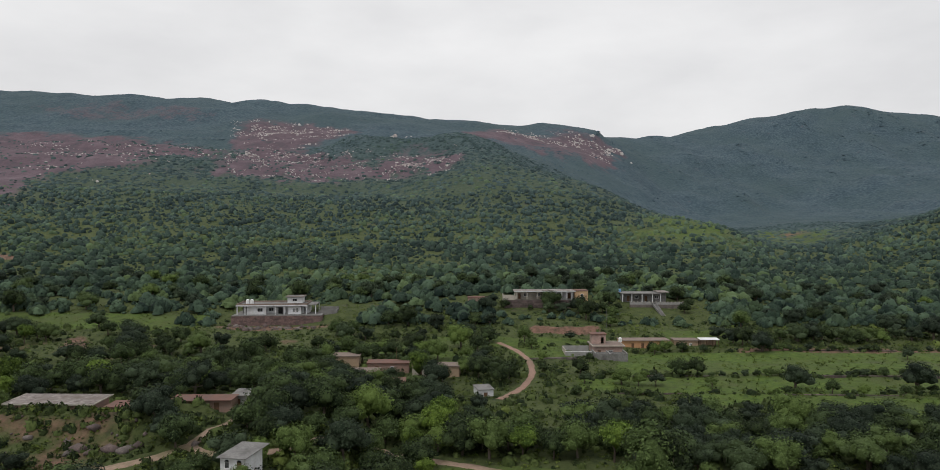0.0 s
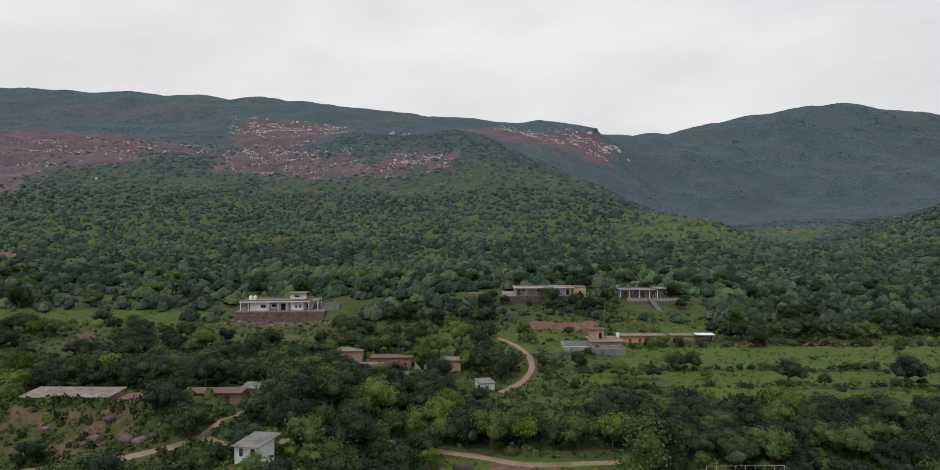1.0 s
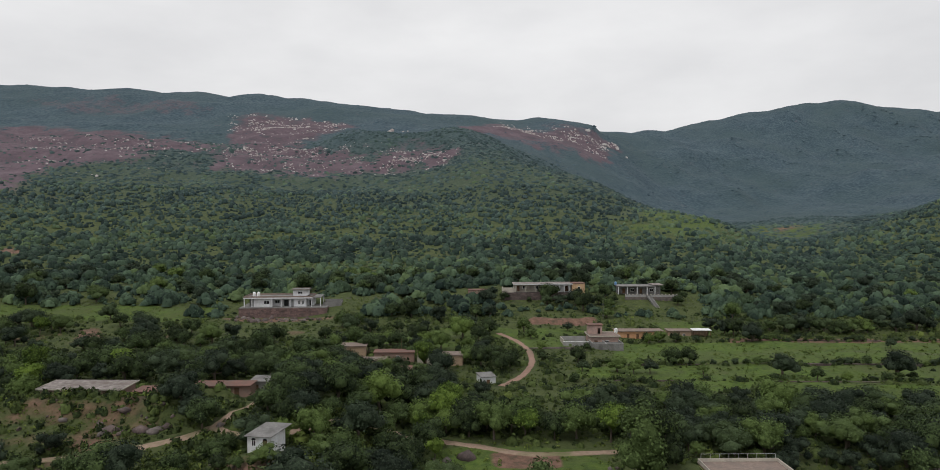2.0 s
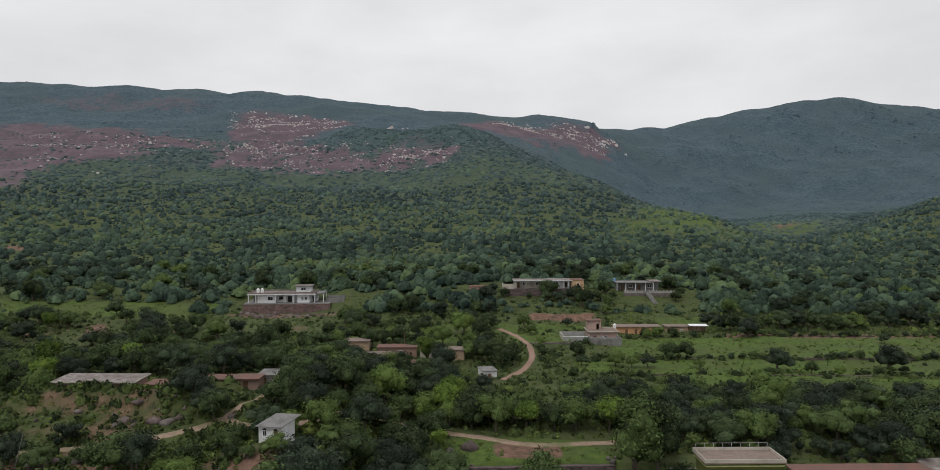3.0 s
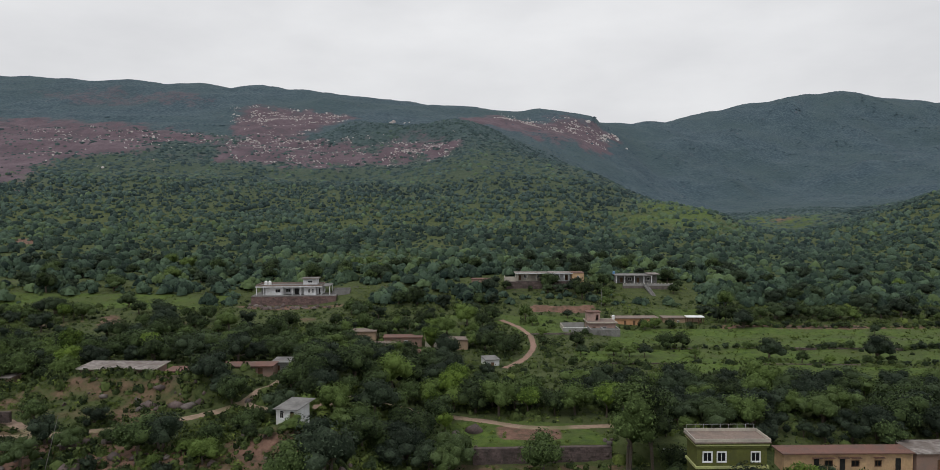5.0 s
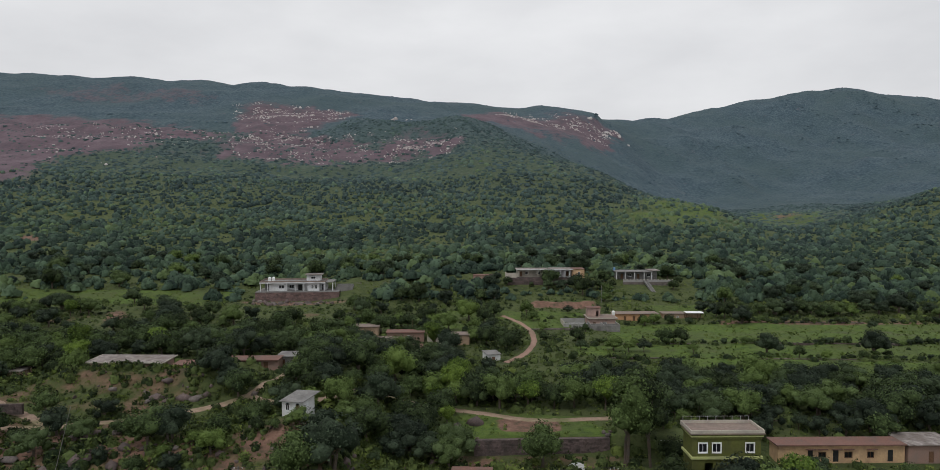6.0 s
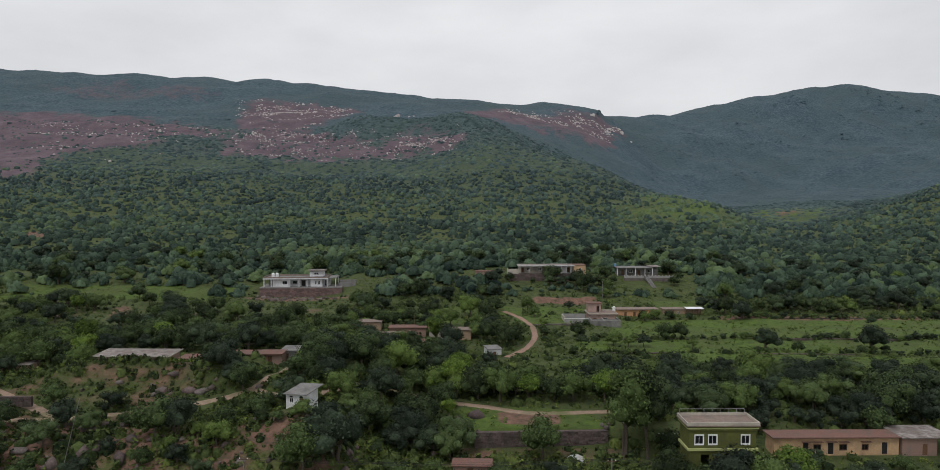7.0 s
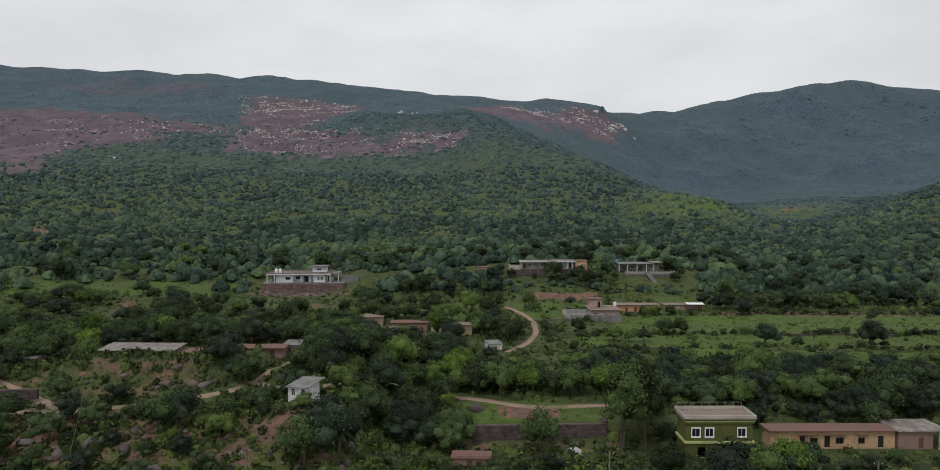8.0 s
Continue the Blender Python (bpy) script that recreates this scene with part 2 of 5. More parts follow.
def tube(bm, p, q, r0, r1, sides=7):
    p, q = Vector(p), Vector(q)
    turn = (q - p).to_track_quat("Z", "Y").to_matrix()
    rings = []
    for c, r in ((p, r0), (q, r1)):
        rings.append([bm.verts.new(c + turn @ Vector((r * math.cos(6.2832 * i / sides), r * math.sin(6.2832 * i / sides), 0))) for i in range(sides)])
    for i in range(sides):
        j = (i + 1) % sides
        bm.faces.new((rings[0][i], rings[0][j], rings[1][j], rings[1][i]))
    bm.faces.new(rings[0][::-1])
    bm.faces.new(rings[1])


# ---- terrain ----
COLS = (-0.8, -0.49, -0.3, -0.12, 0.013, 0.14, 0.275, 0.435, 0.66)
LINES = {
    250: (7, 6.5, 6, 7, 8, 7, 6, 6, 6),
    300: (12, 11, 10, 12, 13.5, 13, 12, 9, 8),
    450: (28, 25, 22, 21, 21, 20, 21, 12, 22),
    550: (44, 39, 34, 32, 32, 29, 31, 16, 38),
    700: (76, 67, 61, 58, 62, 60, 48, 20, 62),
    850: (115, 105, 96, 93, 115, 94, 37, 30, 61),
    1000: (160, 148, 139, 143, 147, 90, 36, 38, 55),
    1250: (225, 212, 205, 201, 191, 151, 71, 60, 96),
    1600: (357, 334, 321, 288, 269, 247, 161, 142, 186),
    2100: (376, 358, 340, 322, 303, 285, 309, 369, 354),
    2900: (338, 322, 306, 289, 272, 256, 278, 332, 318),
}


def step(lo, hi, v):
    s = np.clip((v - lo) / (hi - lo), 0, 1)
    return s * s * (3 - 2 * s)


def hermite(knots, table, v):
    """Smooth interpolation of the rows of table at v."""
    k = np.asarray(knots, float)
    tab = np.asarray(table, float)
    slope = np.gradient(tab, k, axis=0)
    v = np.clip(v, k[0], k[-1])
    i = np.clip(np.searchsorted(k, v) - 1, 0, len(k) - 2)
    h = k[i + 1] - k[i]
    s = (v - k[i]) / h
    return i, h, s, tab, slope


def lattice(a, d):
    """Height of the hills: along each line at distance d, heights at the bearings COLS."""
    ds = np.array(sorted(LINES), float)
    tab = np.array([LINES[int(q)] for q in ds])
    i, h, s, tab, _ = hermite(COLS, tab.T, a)
    sl = np.gradient(tab, np.array(COLS), axis=0)
    s = s[..., None]
    h = h[..., None]
    prof = ((1 + 2 * s) * (1 - s) ** 2 * tab[i] + s * (1 - s) ** 2 * h * sl[i]
            + s * s * (3 - 2 * s) * tab[i + 1] + s * s * (s - 1) * h * sl[i + 1])
    sd = np.gradient(prof, ds, axis=-1)
    d = np.clip(d, ds[0], ds[-1])
    j = np.clip(np.searchsorted(ds, d) - 1, 0, len(ds) - 2)
    hd = ds[j + 1] - ds[j]
    t = (d - ds[j]) / hd

    def take(m, q):
        return np.take_along_axis(m, q[..., None], -1)[..., 0]
    return ((1 + 2 * t) * (1 - t) ** 2 * take(prof, j) + t * (1 - t) ** 2 * hd * take(sd, j)
            + t * t * (3 - 2 * t) * take(prof, j + 1) + t * t * (t - 1) * hd * take(sd, j + 1))


def waves(x, y, size, seed):
    """Cheap smooth noise between about -1 and 1."""
    r = np.random.RandomState(seed)
    z = 0
    for k in range(7):
        ang, ph, f = r.uniform(0, 6.283), r.uniform(0, 6.283), r.uniform(0.6, 1.7)
        w = 6.283 * f / size
        z = z + np.sin((x * np.cos(ang) + y * np.sin(ang)) * w + ph + 1.3 * np.sin((x * np.sin(ang) - y * np.cos(ang)) * w * 0.6 + 2 * ph))
    return z / 4.0


def height(x, y):
    x = np.asarray(x, float)
    y = np.asarray(y, float)
    x, y = np.broadcast_arrays(x, y)
    d = y + 42.0
    near = np.interp(y, (-600, 40, 62, 70, 84, 98, 130, 160, 200, 240), (-4, -2.4, -1.8, -1.4, -0.6, 2.2, 2.5, 3.0, 4.4, 6.5))
    # farm terrace and its stony bank
    left = step(-8, -28, x)
    bank = step(55, 74, y) * step(160, 122, y)
    near = near + left * bank * (6.2 + 0.4 * waves(x, y, 30, 3))
    # levelled yard with the bare ground above the stone wall
    yard = step(-2, 4, x) * step(46, 40, x) * step(85.0, 86.0, y) * step(112, 100, y)
    near = near * (1 - yard) + 2.2 * yard
    dd = np.maximum(d, 60.0)
    a = x / dd
    far = lattice(a, np.maximum(d, 250.0))
    far = far + 14 * np.exp(-(((a - 0.53) / 0.07) ** 2 + ((d - 2100) / 350) ** 2))
    # spurs and gullies of the hillsides
    rough = step(330, 640, d)
    far = far + rough * ((6.0 + 2.0 * step(1000, 1300, d)) * waves(x, y, 240, 5) + (2.5 - 1.2 * step(1200, 1500, d)) * waves(x, y, 80, 6)) * (0.6 + 0.4 * step(900, 1600, d))
    # folds of the far hills
    far = far + step(1100, 1350, d) * step(2150, 1900, d) * step(0.16, 0.26, a) * (17 * waves(x, y * 0.45, 330, 51) + 6 * waves(x, y * 0.6, 120, 52))
    # quarry benches
    far = far + 3.5 * step(760, 830, d) * step(1350, 1150, d) * step(0.05, -0.1, a) * np.sin(d / 16 + 1.5 * waves(x, y, 150, 9))
    # wooded knolls above the quarry bench
    far = far + 15 * np.exp(-(((a + 0.165) / 0.055) ** 2 + ((d - 1075) / 42) ** 2)) + 15 * np.exp(-(((a + 0.045) / 0.06) ** 2 + ((d - 1030) / 45) ** 2))
    # rock step at the head of the pass
    far = far + 19 * step(0.170, 0.162, a) * step(0.06, 0.15, a) * np.exp(-((d - 1585) / 80) ** 2)
    m = step(250, 310, d)
    z = near * (1 - m) + far * m
    z = z + 0.35 * waves(x, y, 22, 11) * step(95, 130, y) * (1 - yard)
    # cut below the terrace of the white house, lower fields to the east
    z = z + 1.4 * step(18, 23, x) * step(49, 43, x) * step(221.3, 222.8, y) * step(244, 234, y)
    z = z - 2.5 * np.exp(-(((x + 73) / 26) ** 2 + ((y - 238) / 10) ** 2))
    z = z + 3.0 * step(-88, -81, x) * step(-40, -50, x) * np.exp(-((y - 98.4) / 2.7) ** 2)
    z = z + 2.5 * step(-58, -54, x) * step(-43, -46, x) * np.exp(-((y - 106.4) / 1.9) ** 2)
    z = z + 2.8 * np.exp(-(((x + 30) / 8) ** 2 + ((y - 77) / 6) ** 2))
    z = z - 1.2 * step(24, 46, x) * step(175, 190, y) * step(225, 212, y)
    z = z - 130 * step(2300, 4600, np.hypot(x, y) * (y < 0))
    return z
# ---- plan: roads and clearings ----
# ground where only low growth stands
LOW = ((-96, -48, 197, 241), (10, 52, 206, 246), (54, 90, 222, 250), (-140, -112, 180, 222), (26, 48, 170, 190), (-90, -46, 76, 97), (-38, -25, 64, 84))
ROADS = (
    (((9, 207), (12.5, 201), (16, 190), (17.6, 179), (17.4, 168), (15.5, 159), (12, 149), (8, 142)), 1.0),
    (((-38, 118), (-39.5, 111), (-40.5, 102), (-43, 93), (-50.5, 87.5), (-63.5, 82.6), (-71.5, 80), (-98, 78.5)), 1.0),
    (((-43, 93), (-37.7, 89.8), (-30, 91), (-22, 98), (-13.8, 104), (1, 100), (12, 95.5), (28, 97)), 0.8),
    (((-99, 95), (-87, 87.5), (-80, 84), (-74, 80.8)), 1.0),
)
CLEAR = (
    (-93, -51, 217, 230), (-95, -45, 230, 260), (-5, 11, 247, 265), (8, 50, 239, 263), (55, 90, 232, 265), (26, 86, 178, 217), (-82, -35, 98, 120), (-33, -23, 76, 86), (-46, -35, 86, 112), (-58, -40, 79, 90), (-35, -25, 70, 79),
    (31, 49, 68, 80), (51, 87, 79.5, 87), (-2, 28, 72, 102), (-42, -33, 171, 178), (-34, -14, 160, 176), (-28, -4, 160, 169), (-24, -5, 135, 148), (-27, -13, 146, 162), (0, 12, 140, 152), (18, 46, 218, 229), (14, 22, 58, 72),
)


def drape(line, half, lift, material, name, label):
    """A worn road strip lying on the ground."""
    pts = [Vector((p[0], p[1], 0)) for p in line]
    path = []
    for i in range(len(pts) - 1):
        a, b = pts[max(i - 1, 0)], pts[i]
        c, d = pts[i + 1], pts[min(i + 2, len(pts) - 1)]
        n = max(2, int((c - b).length / 1.0))
        for k in range(n):
            t = k / n
            path.append(0.5 * (2 * b + (c - a) * t + (2 * a - 5 * b + 4 * c - d) * t * t + (3 * b - a - 3 * c + d) * t ** 3))
    path.append(pts[-1])
    rs = np.random.RandomState(len(line))
    verts, faces = [], []
    lanes = (-1, -0.8, -0.4, 0, 0.4, 0.8, 1)
    for i, p in enumerate(path):
        t = (path[min(i + 1, len(path) - 1)] - path[max(i - 1, 0)]).normalized()
        side = Vector((t.y, -t.x, 0))
        for u in lanes:
            q = p + side * (half * u * (1 + 0.14 * rs.normal() * (abs(u) > 0.7)))
            top = float(height(q.x, q.y))
            verts.append((q.x, q.y, top + (lift if abs(u) < 0.9 else -0.25) - 0.05 * (abs(abs(u) - 0.4) < 0.1)))
    w = len(lanes)
    for i in range(len(path) - 1):
        for k in range(w - 1):
            faces.append((i * w + k, i * w + k + 1, (i + 1) * w + k + 1, (i + 1) * w + k))
    return tagged(new(name, mesh_np(name, verts, faces, material)), label, "dirt road", kind="structure")


# ---- ground: one sheet to the horizon ----
# open fields: x0, x1, y0, y1
FIELDS = (
    (-190, -100, 224, 246), (-48, -10, 190, 207), (-12, 38, 203, 214), (15, 32, 187, 201),
    (42, 165, 168, 200), (28, 140, 149.5, 164), (74, 118, 127, 145), (64, 100, 211, 223),
    (-122, -84, 138, 172), (-14, -1, 172, 192), (52, 92, 138, 147), (-3, 24, 85.5, 99),
)


def open_field(x, y):
    w = 0
    jx, jy = 3 * waves(x, y, 35, 21), 2 * waves(x, y, 30, 22)
    for x0, x1, y0, y1 in FIELDS:
        w = np.maximum(w, step(x0 - 3, x0 + 3, x + jx) * step(x1 + 3, x1 - 3, x + jx) * step(y0 - 2, y0 + 2, y + jy) * step(y1 + 2, y1 - 2, y + jy))
    return w


def bearing(x, y):
    d = y + 42.0
    return x / np.maximum(d, 60), d


def quarry_zone(x, y):
    """Where the hillside is dug to red earth."""
    a, d = bearing(x, y)
    wob, fine = waves(x, y, 160, 31), waves(x, y, 50, 32)
    dj, aj = d + 30 * wob + 26 * fine, a + 0.018 * wob + 0.015 * fine
    low = step(845, 895, dj) * step(1.03, 0.94, dj / np.interp(a, (-0.35, -0.2, -0.155, -0.11, -0.03), (1000, 985, 960, 1010, 950))) * step(-0.01, -0.06, aj) * step(-0.40, -0.36, aj)
    west = step(0.94, 1.03, dj / np.interp(a, (-0.9, -0.66, -0.467, -0.36), (600, 720, 960, 1000))) * step(1.06, 0.97, dj / np.interp(a, (-0.66, -0.467, -0.36), (1110, 1070, 1000))) * step(-0.355, -0.375, aj)
    chute = step(960, 985, d) * step(1370, 1290, dj) * step(-0.37, -0.33, aj) * step(-0.22, -0.26, aj - 0.07 * step(1150, 1300, d))
    cliff = step(1230, 1310, dj) * step(1.04, 0.97, dj / np.interp(a, (-0.02, 0.12, 0.18), (1400, 1490, 1545))) * step(-0.03, 0.0, aj) * step(0.19, 0.175, aj)
    faint = 0.42 * step(1330, 1380, dj) * step(1480, 1430, dj) * step(-0.38, -0.42, aj) * step(-0.66, -0.6, aj)
    return np.maximum.reduce([low, west, chute, cliff, faint])


def meadow(x, y):
    """Grassy crest of the spur and the far valley floor."""
    a, d = bearing(x, y)
    wob = waves(x, y, 60, 33)
    crest = step(0.16, 0.27, a + 0.02 * wob) * step(0.39, 0.31, a + 0.02 * wob) * step(500, 570, d + 20 * wob) * step(770, 700, d + 25 * wob) * 0.66
    vale = step(0.36, 0.39, a + 0.02 * wob) * step(0.50, 0.47, a + 0.02 * wob) * step(680, 800, d) * step(1020, 920, d + 30 * wob) * (0.60 + 0.22 * waves(x, y, 25, 34))
    return np.maximum(crest, vale)


def bare_zone(x, y):
    stony = step(-105, -90, x) * step(-47, -56, x) * step(72, 78, y) * step(101, 97, y) * (0.44 + 0.16 * waves(x, y, 11, 44))
    yw = y + 1.1 * waves(x, y, 13, 46)
    cut = 1.3 * step(18, 23, x) * step(47, 40, x) * step(219.5, 221, yw) * step(226, 224, yw)
    hedge = 0.62 * step(78, 86, x) * step(165, 150, x) * step(199, 200.5, yw) * step(208, 206, yw)
    yard = 1.3 * step(3, 8, x) * step(19, 14, x) * step(87.5, 90, y) * step(97.5, 96, y)
    scar = np.exp(-(((x + 126 + 0.5 * (y - 200)) / 5) ** 2 + ((y - 200) / 16) ** 2))
    knoll = 1.5 * np.exp(-(((x + 72) / 18) ** 2 + ((y - 232) / 6) ** 2))
    slope = 0.5 * step(-170, -150, x) * step(-40, -60, x) * step(176, 184, y) * step(216, 208, y) * (0.5 + 0.5 * waves(x, y, 28, 41))
    return np.maximum.reduce([hedge, slope, (0.5 + 0.15 * waves(x, y, 9, 45)) * step(-8, -3, x) * step(34, 28, x) * step(74, 77, y) * step(85, 84, y), stony, cut, yard, scar, knoll, (0.58 + 0.18 * waves(x, y, 14, 43)) * step(62, 66, y) * step(80, 76, y) * step(-14, -24, x) * step(-120, -105, x),
                              0.62 * np.exp(-(((bearing(x, y)[0] - 0.43) / 0.045) ** 2 + ((bearing(x, y)[1] - 850) / 50) ** 2)), 0.8 * np.exp(-(((bearing(x, y)[0] + 0.65) / 0.03) ** 2 + ((bearing(x, y)[1] - 425) / 14) ** 2))])


def geometric(a, b, first, grow):
    out, s = [a], first
    while (b > a and out[-1] < b) or (b < a and out[-1] > b):
        out.append(out[-1] + (s if b > a else -s))
        s *= grow
    return out


ys = geometric(40, -4600, 3, 1.22)[:0:-1] + list(np.arange(40, 320, 1.5)) + geometric(320, 4600, 2.2, 1.016)
us = geometric(-190, -4600, 3, 1.3)[:0:-1] + list(np.arange(-190, 190, 1.7)) + geometric(190, 4600, 3, 1.3)
gu, gy = np.meshgrid(us, ys)
gx = gu * np.maximum(1.0, (gy + 42) / 250.0)
gz = height(gx, gy)
rows_n, cols_n = gx.shape
idx = np.arange(rows_n * cols_n).reshape(rows_n, cols_n)
quads = np.stack([idx[:-1, :-1], idx[:-1, 1:], idx[1:, 1:], idx[1:, :-1]], -1).reshape(-1, 4)
# ground haze colour takes over from the forest floor with distance
me = mesh_np("ground", np.stack([gx, gy, gz], -1).reshape(-1, 3), quads, M["ground"], {
    "field": np.maximum(open_field(gx, gy), meadow(gx, gy)).ravel() * 0.9 + 0.2 * step(255, 235, gy).ravel() + 0.5 * (step(71, 67, gy) * step(-8, -16, gx)).ravel(), "hazy_upland": step(480, 1200, gy + 42).ravel(), "quarry": quarry_zone(gx, gy).ravel(), "bare": bare_zone(gx, gy).ravel()})
me.polygons.foreach_set("use_smooth", np.ones(len(quads), bool))
ground = tagged(new("ground", me), "green valley floor rising to wooded hills with a red quarry", "ground", kind="structure")


# ---- trees ----
def lump(rs, sub, rough=0.13, floor=-0.35):
    """A lumpy unit dome of triangles: vertices and faces."""
    bm = bmesh.new()
    bmesh.ops.create_icosphere(bm, subdivisions=sub, radius=1.0)
    v = np.array([p.co[:] for p in bm.verts])
    f = np.array([[p.index for p in q.verts] for q in bm.faces])
    bm.free()
    f = f[v[f][:, :, 2].mean(1) > floor]
    used = np.unique(f)
    back = np.zeros(len(v), int)
    back[used] = np.arange(len(used))
    v = v[used] * (1 + rs.normal(0, rough, len(used)))[:, None]
    return v, back[f]


def dome(rs, rough=0.14, fine=False):
    """A small leafy mound of 18 or 40 triangles, its rim below the ground."""
    rings = ((8, 1.0, -0.35), (8, 0.93, 0.38), (8, 0.55, 0.84), (1, 0.0, 0.98)) if fine else ((6, 1.0, -0.4), (6, 0.84, 0.55), (1, 0.0, 0.92))
    ring, f = [], []
    for n, r, z in rings:
        for i in range(n):
            a = 6.283 * (i + 0.5 * (z > 0)) / n
            k = 1 + rs.normal(0, rough)
            ring.append((r * k * math.cos(a), r * k * math.sin(a), z * (1 + rs.normal(0, rough))))
    n = rings[0][0]
    for k in range(len(rings) - 2):
        for i in range(n):
            a, b, c, e = k * n + i, k * n + (i + 1) % n, (k + 1) * n + i, (k + 1) * n + (i + 1) % n
            f += [(a, b, c), (b, e, c)]
    top = (len(rings) - 1) * n
    f += [(top - n + i, top - n + (i + 1) % n, top) for i in range(n)]
    return np.array(ring), np.array(f)


def leaf_cloud(rs, blobs, n, size, ruffle=0.6):
    """Leaf sprays lying on the skins of several blobs, each (x, y, z, rx, rz): vertices and triangles."""
    blobs = np.array(blobs, float)
    w = blobs[:, 3] * blobs[:, 4]
    pick = rs.choice(len(blobs), n, p=w / w.sum())
    dirs = rs.normal(size=(n, 3))
    dirs /= np.linalg.norm(dirs, axis=1)[:, None]
    dirs[:, 2] = np.where(dirs[:, 2] < -0.4, -dirs[:, 2], dirs[:, 2])
    b = blobs[pick]
    c = b[:, :3] + dirs * np.stack([b[:, 3], b[:, 3], b[:, 4]], -1) * rs.uniform(0.80, 1.22, n)[:, None]
    nor = dirs + ruffle * rs.normal(size=(n, 3)) + np.array([0, 0, 0.3])
    nor /= np.linalg.norm(nor, axis=1)[:, None]
    t = np.cross(nor, rs.normal(size=(n, 3)))
    t /= np.linalg.norm(t, axis=1)[:, None]
    s = np.cross(nor, t)
    h = size * rs.uniform(0.55, 1.4, n)[:, None]
    v = np.stack([c - t * h, c + t * h * 0.8 - s * h * 0.75 + nor * h * 0.2, c + t * h * 0.5 + s * h * 0.85], 1).reshape(-1, 3)
    return v, np.arange(n * 3).reshape(n, 3)


def joined(parts):
    vs, fs, n = [], [], 0
    for v, f in parts:
        vs.append(v)
        fs.append(f + n)
        n += len(v)
    return np.concatenate(vs), np.concatenate(fs)


def crown_blobs(rs, r, h, n=7, tall=1.0):
    out = [(0, 0, h, r * 0.70, r * 0.62 * tall)]
    for k in range(n):
        a, q = 6.283 * (k + rs.uniform(-0.3, 0.3)) / n, r * rs.uniform(0.42, 0.72)
        out.append((q * math.cos(a), q * math.sin(a), h + r * tall * rs.uniform(-0.42, 0.42), r * rs.uniform(0.32, 0.5), r * rs.uniform(0.28, 0.42)))
    return out


def make_tree(name, seed, r, h, leaves, size, material, label, n=6, trunks=1, tall=1.0, bark="bark"):
    """A tree with a forked trunk and a crown of leafy clumps."""
    rs = np.random.RandomState(seed)
    root = thing(name, pose(0, 0, 0), label, "tree")
    blobs = crown_blobs(rs, r, h, n, tall)
    bm = bmesh.new()
    for k in range(trunks):
        off = Vector((rs.uniform(-0.4, 0.4), rs.uniform(-0.4, 0.4), 0)) * (trunks > 1)
        fork = off * 2 + Vector((rs.uniform(-0.3, 0.3), rs.uniform(-0.3, 0.3), h * 0.5))
        tube(bm, off + Vector((0, 0, -0.8)), fork, 0.075 * r, 0.055 * r, 6)
        for bx, by, bz, br, _ in blobs[1 + k * 3:4 + k * 3]:
            tube(bm, fork, (bx, by, bz), 0.045 * r, 0.012 * r, 5)
    part("trunk", bm, M[bark], root)
    body = []
    for i, (bx, by, bz, br, bh) in enumerate(blobs):
        v, f = lump(rs, 1, 0.14, -0.7)
        body.append((v * np.array([br, br, bh]) * 0.80 + np.array([bx, by, bz]), f))
    body.append(leaf_cloud(rs, blobs, leaves, size, 0.45))
    v, f = joined(body)
    me = mesh_np("crown", v, f, M[material])
    me.polygons.foreach_set("use_smooth", np.ones(len(f), bool))
    part("crown", me, None, root)
    return root


def blocked(x, y):
    """Ground kept clear of trees: houses, roads, yards."""
    for x0, x1, y0, y1 in CLEAR:
        if x0 < x < x1 and y0 < y < y1:
            return True
    for line, half in ROADS:
        for p, q in zip(line, line[1:]):
            px, py, qx, qy = p[0], p[1], q[0], q[1]
            s = max(0, min(1, ((x - px) * (qx - px) + (y - py) * (qy - py)) / ((qx - px) ** 2 + (qy - py) ** 2)))
            if math.hypot(x - px - s * (qx - px), y - py - s * (qy - py)) < half + 1.0:
                return True
    return False


# ---- roads ----
drape(ROADS[0][0], 1.0, 0.14, M["red_dirt"], "road", "reddish-brown dirt road winding down to the village")
drape(ROADS[1][0], 1.0, 0.12, M["dirt"], "road", "pale dirt track across the stony bank")
drape(ROADS[2][0], 1.1, 0.12, M["dirt"], "road", "pale dirt track past the arched white house")
drape(ROADS[3][0], 1.0, 0.12, M["dirt"], "road", "short dirt track joining at the bank")


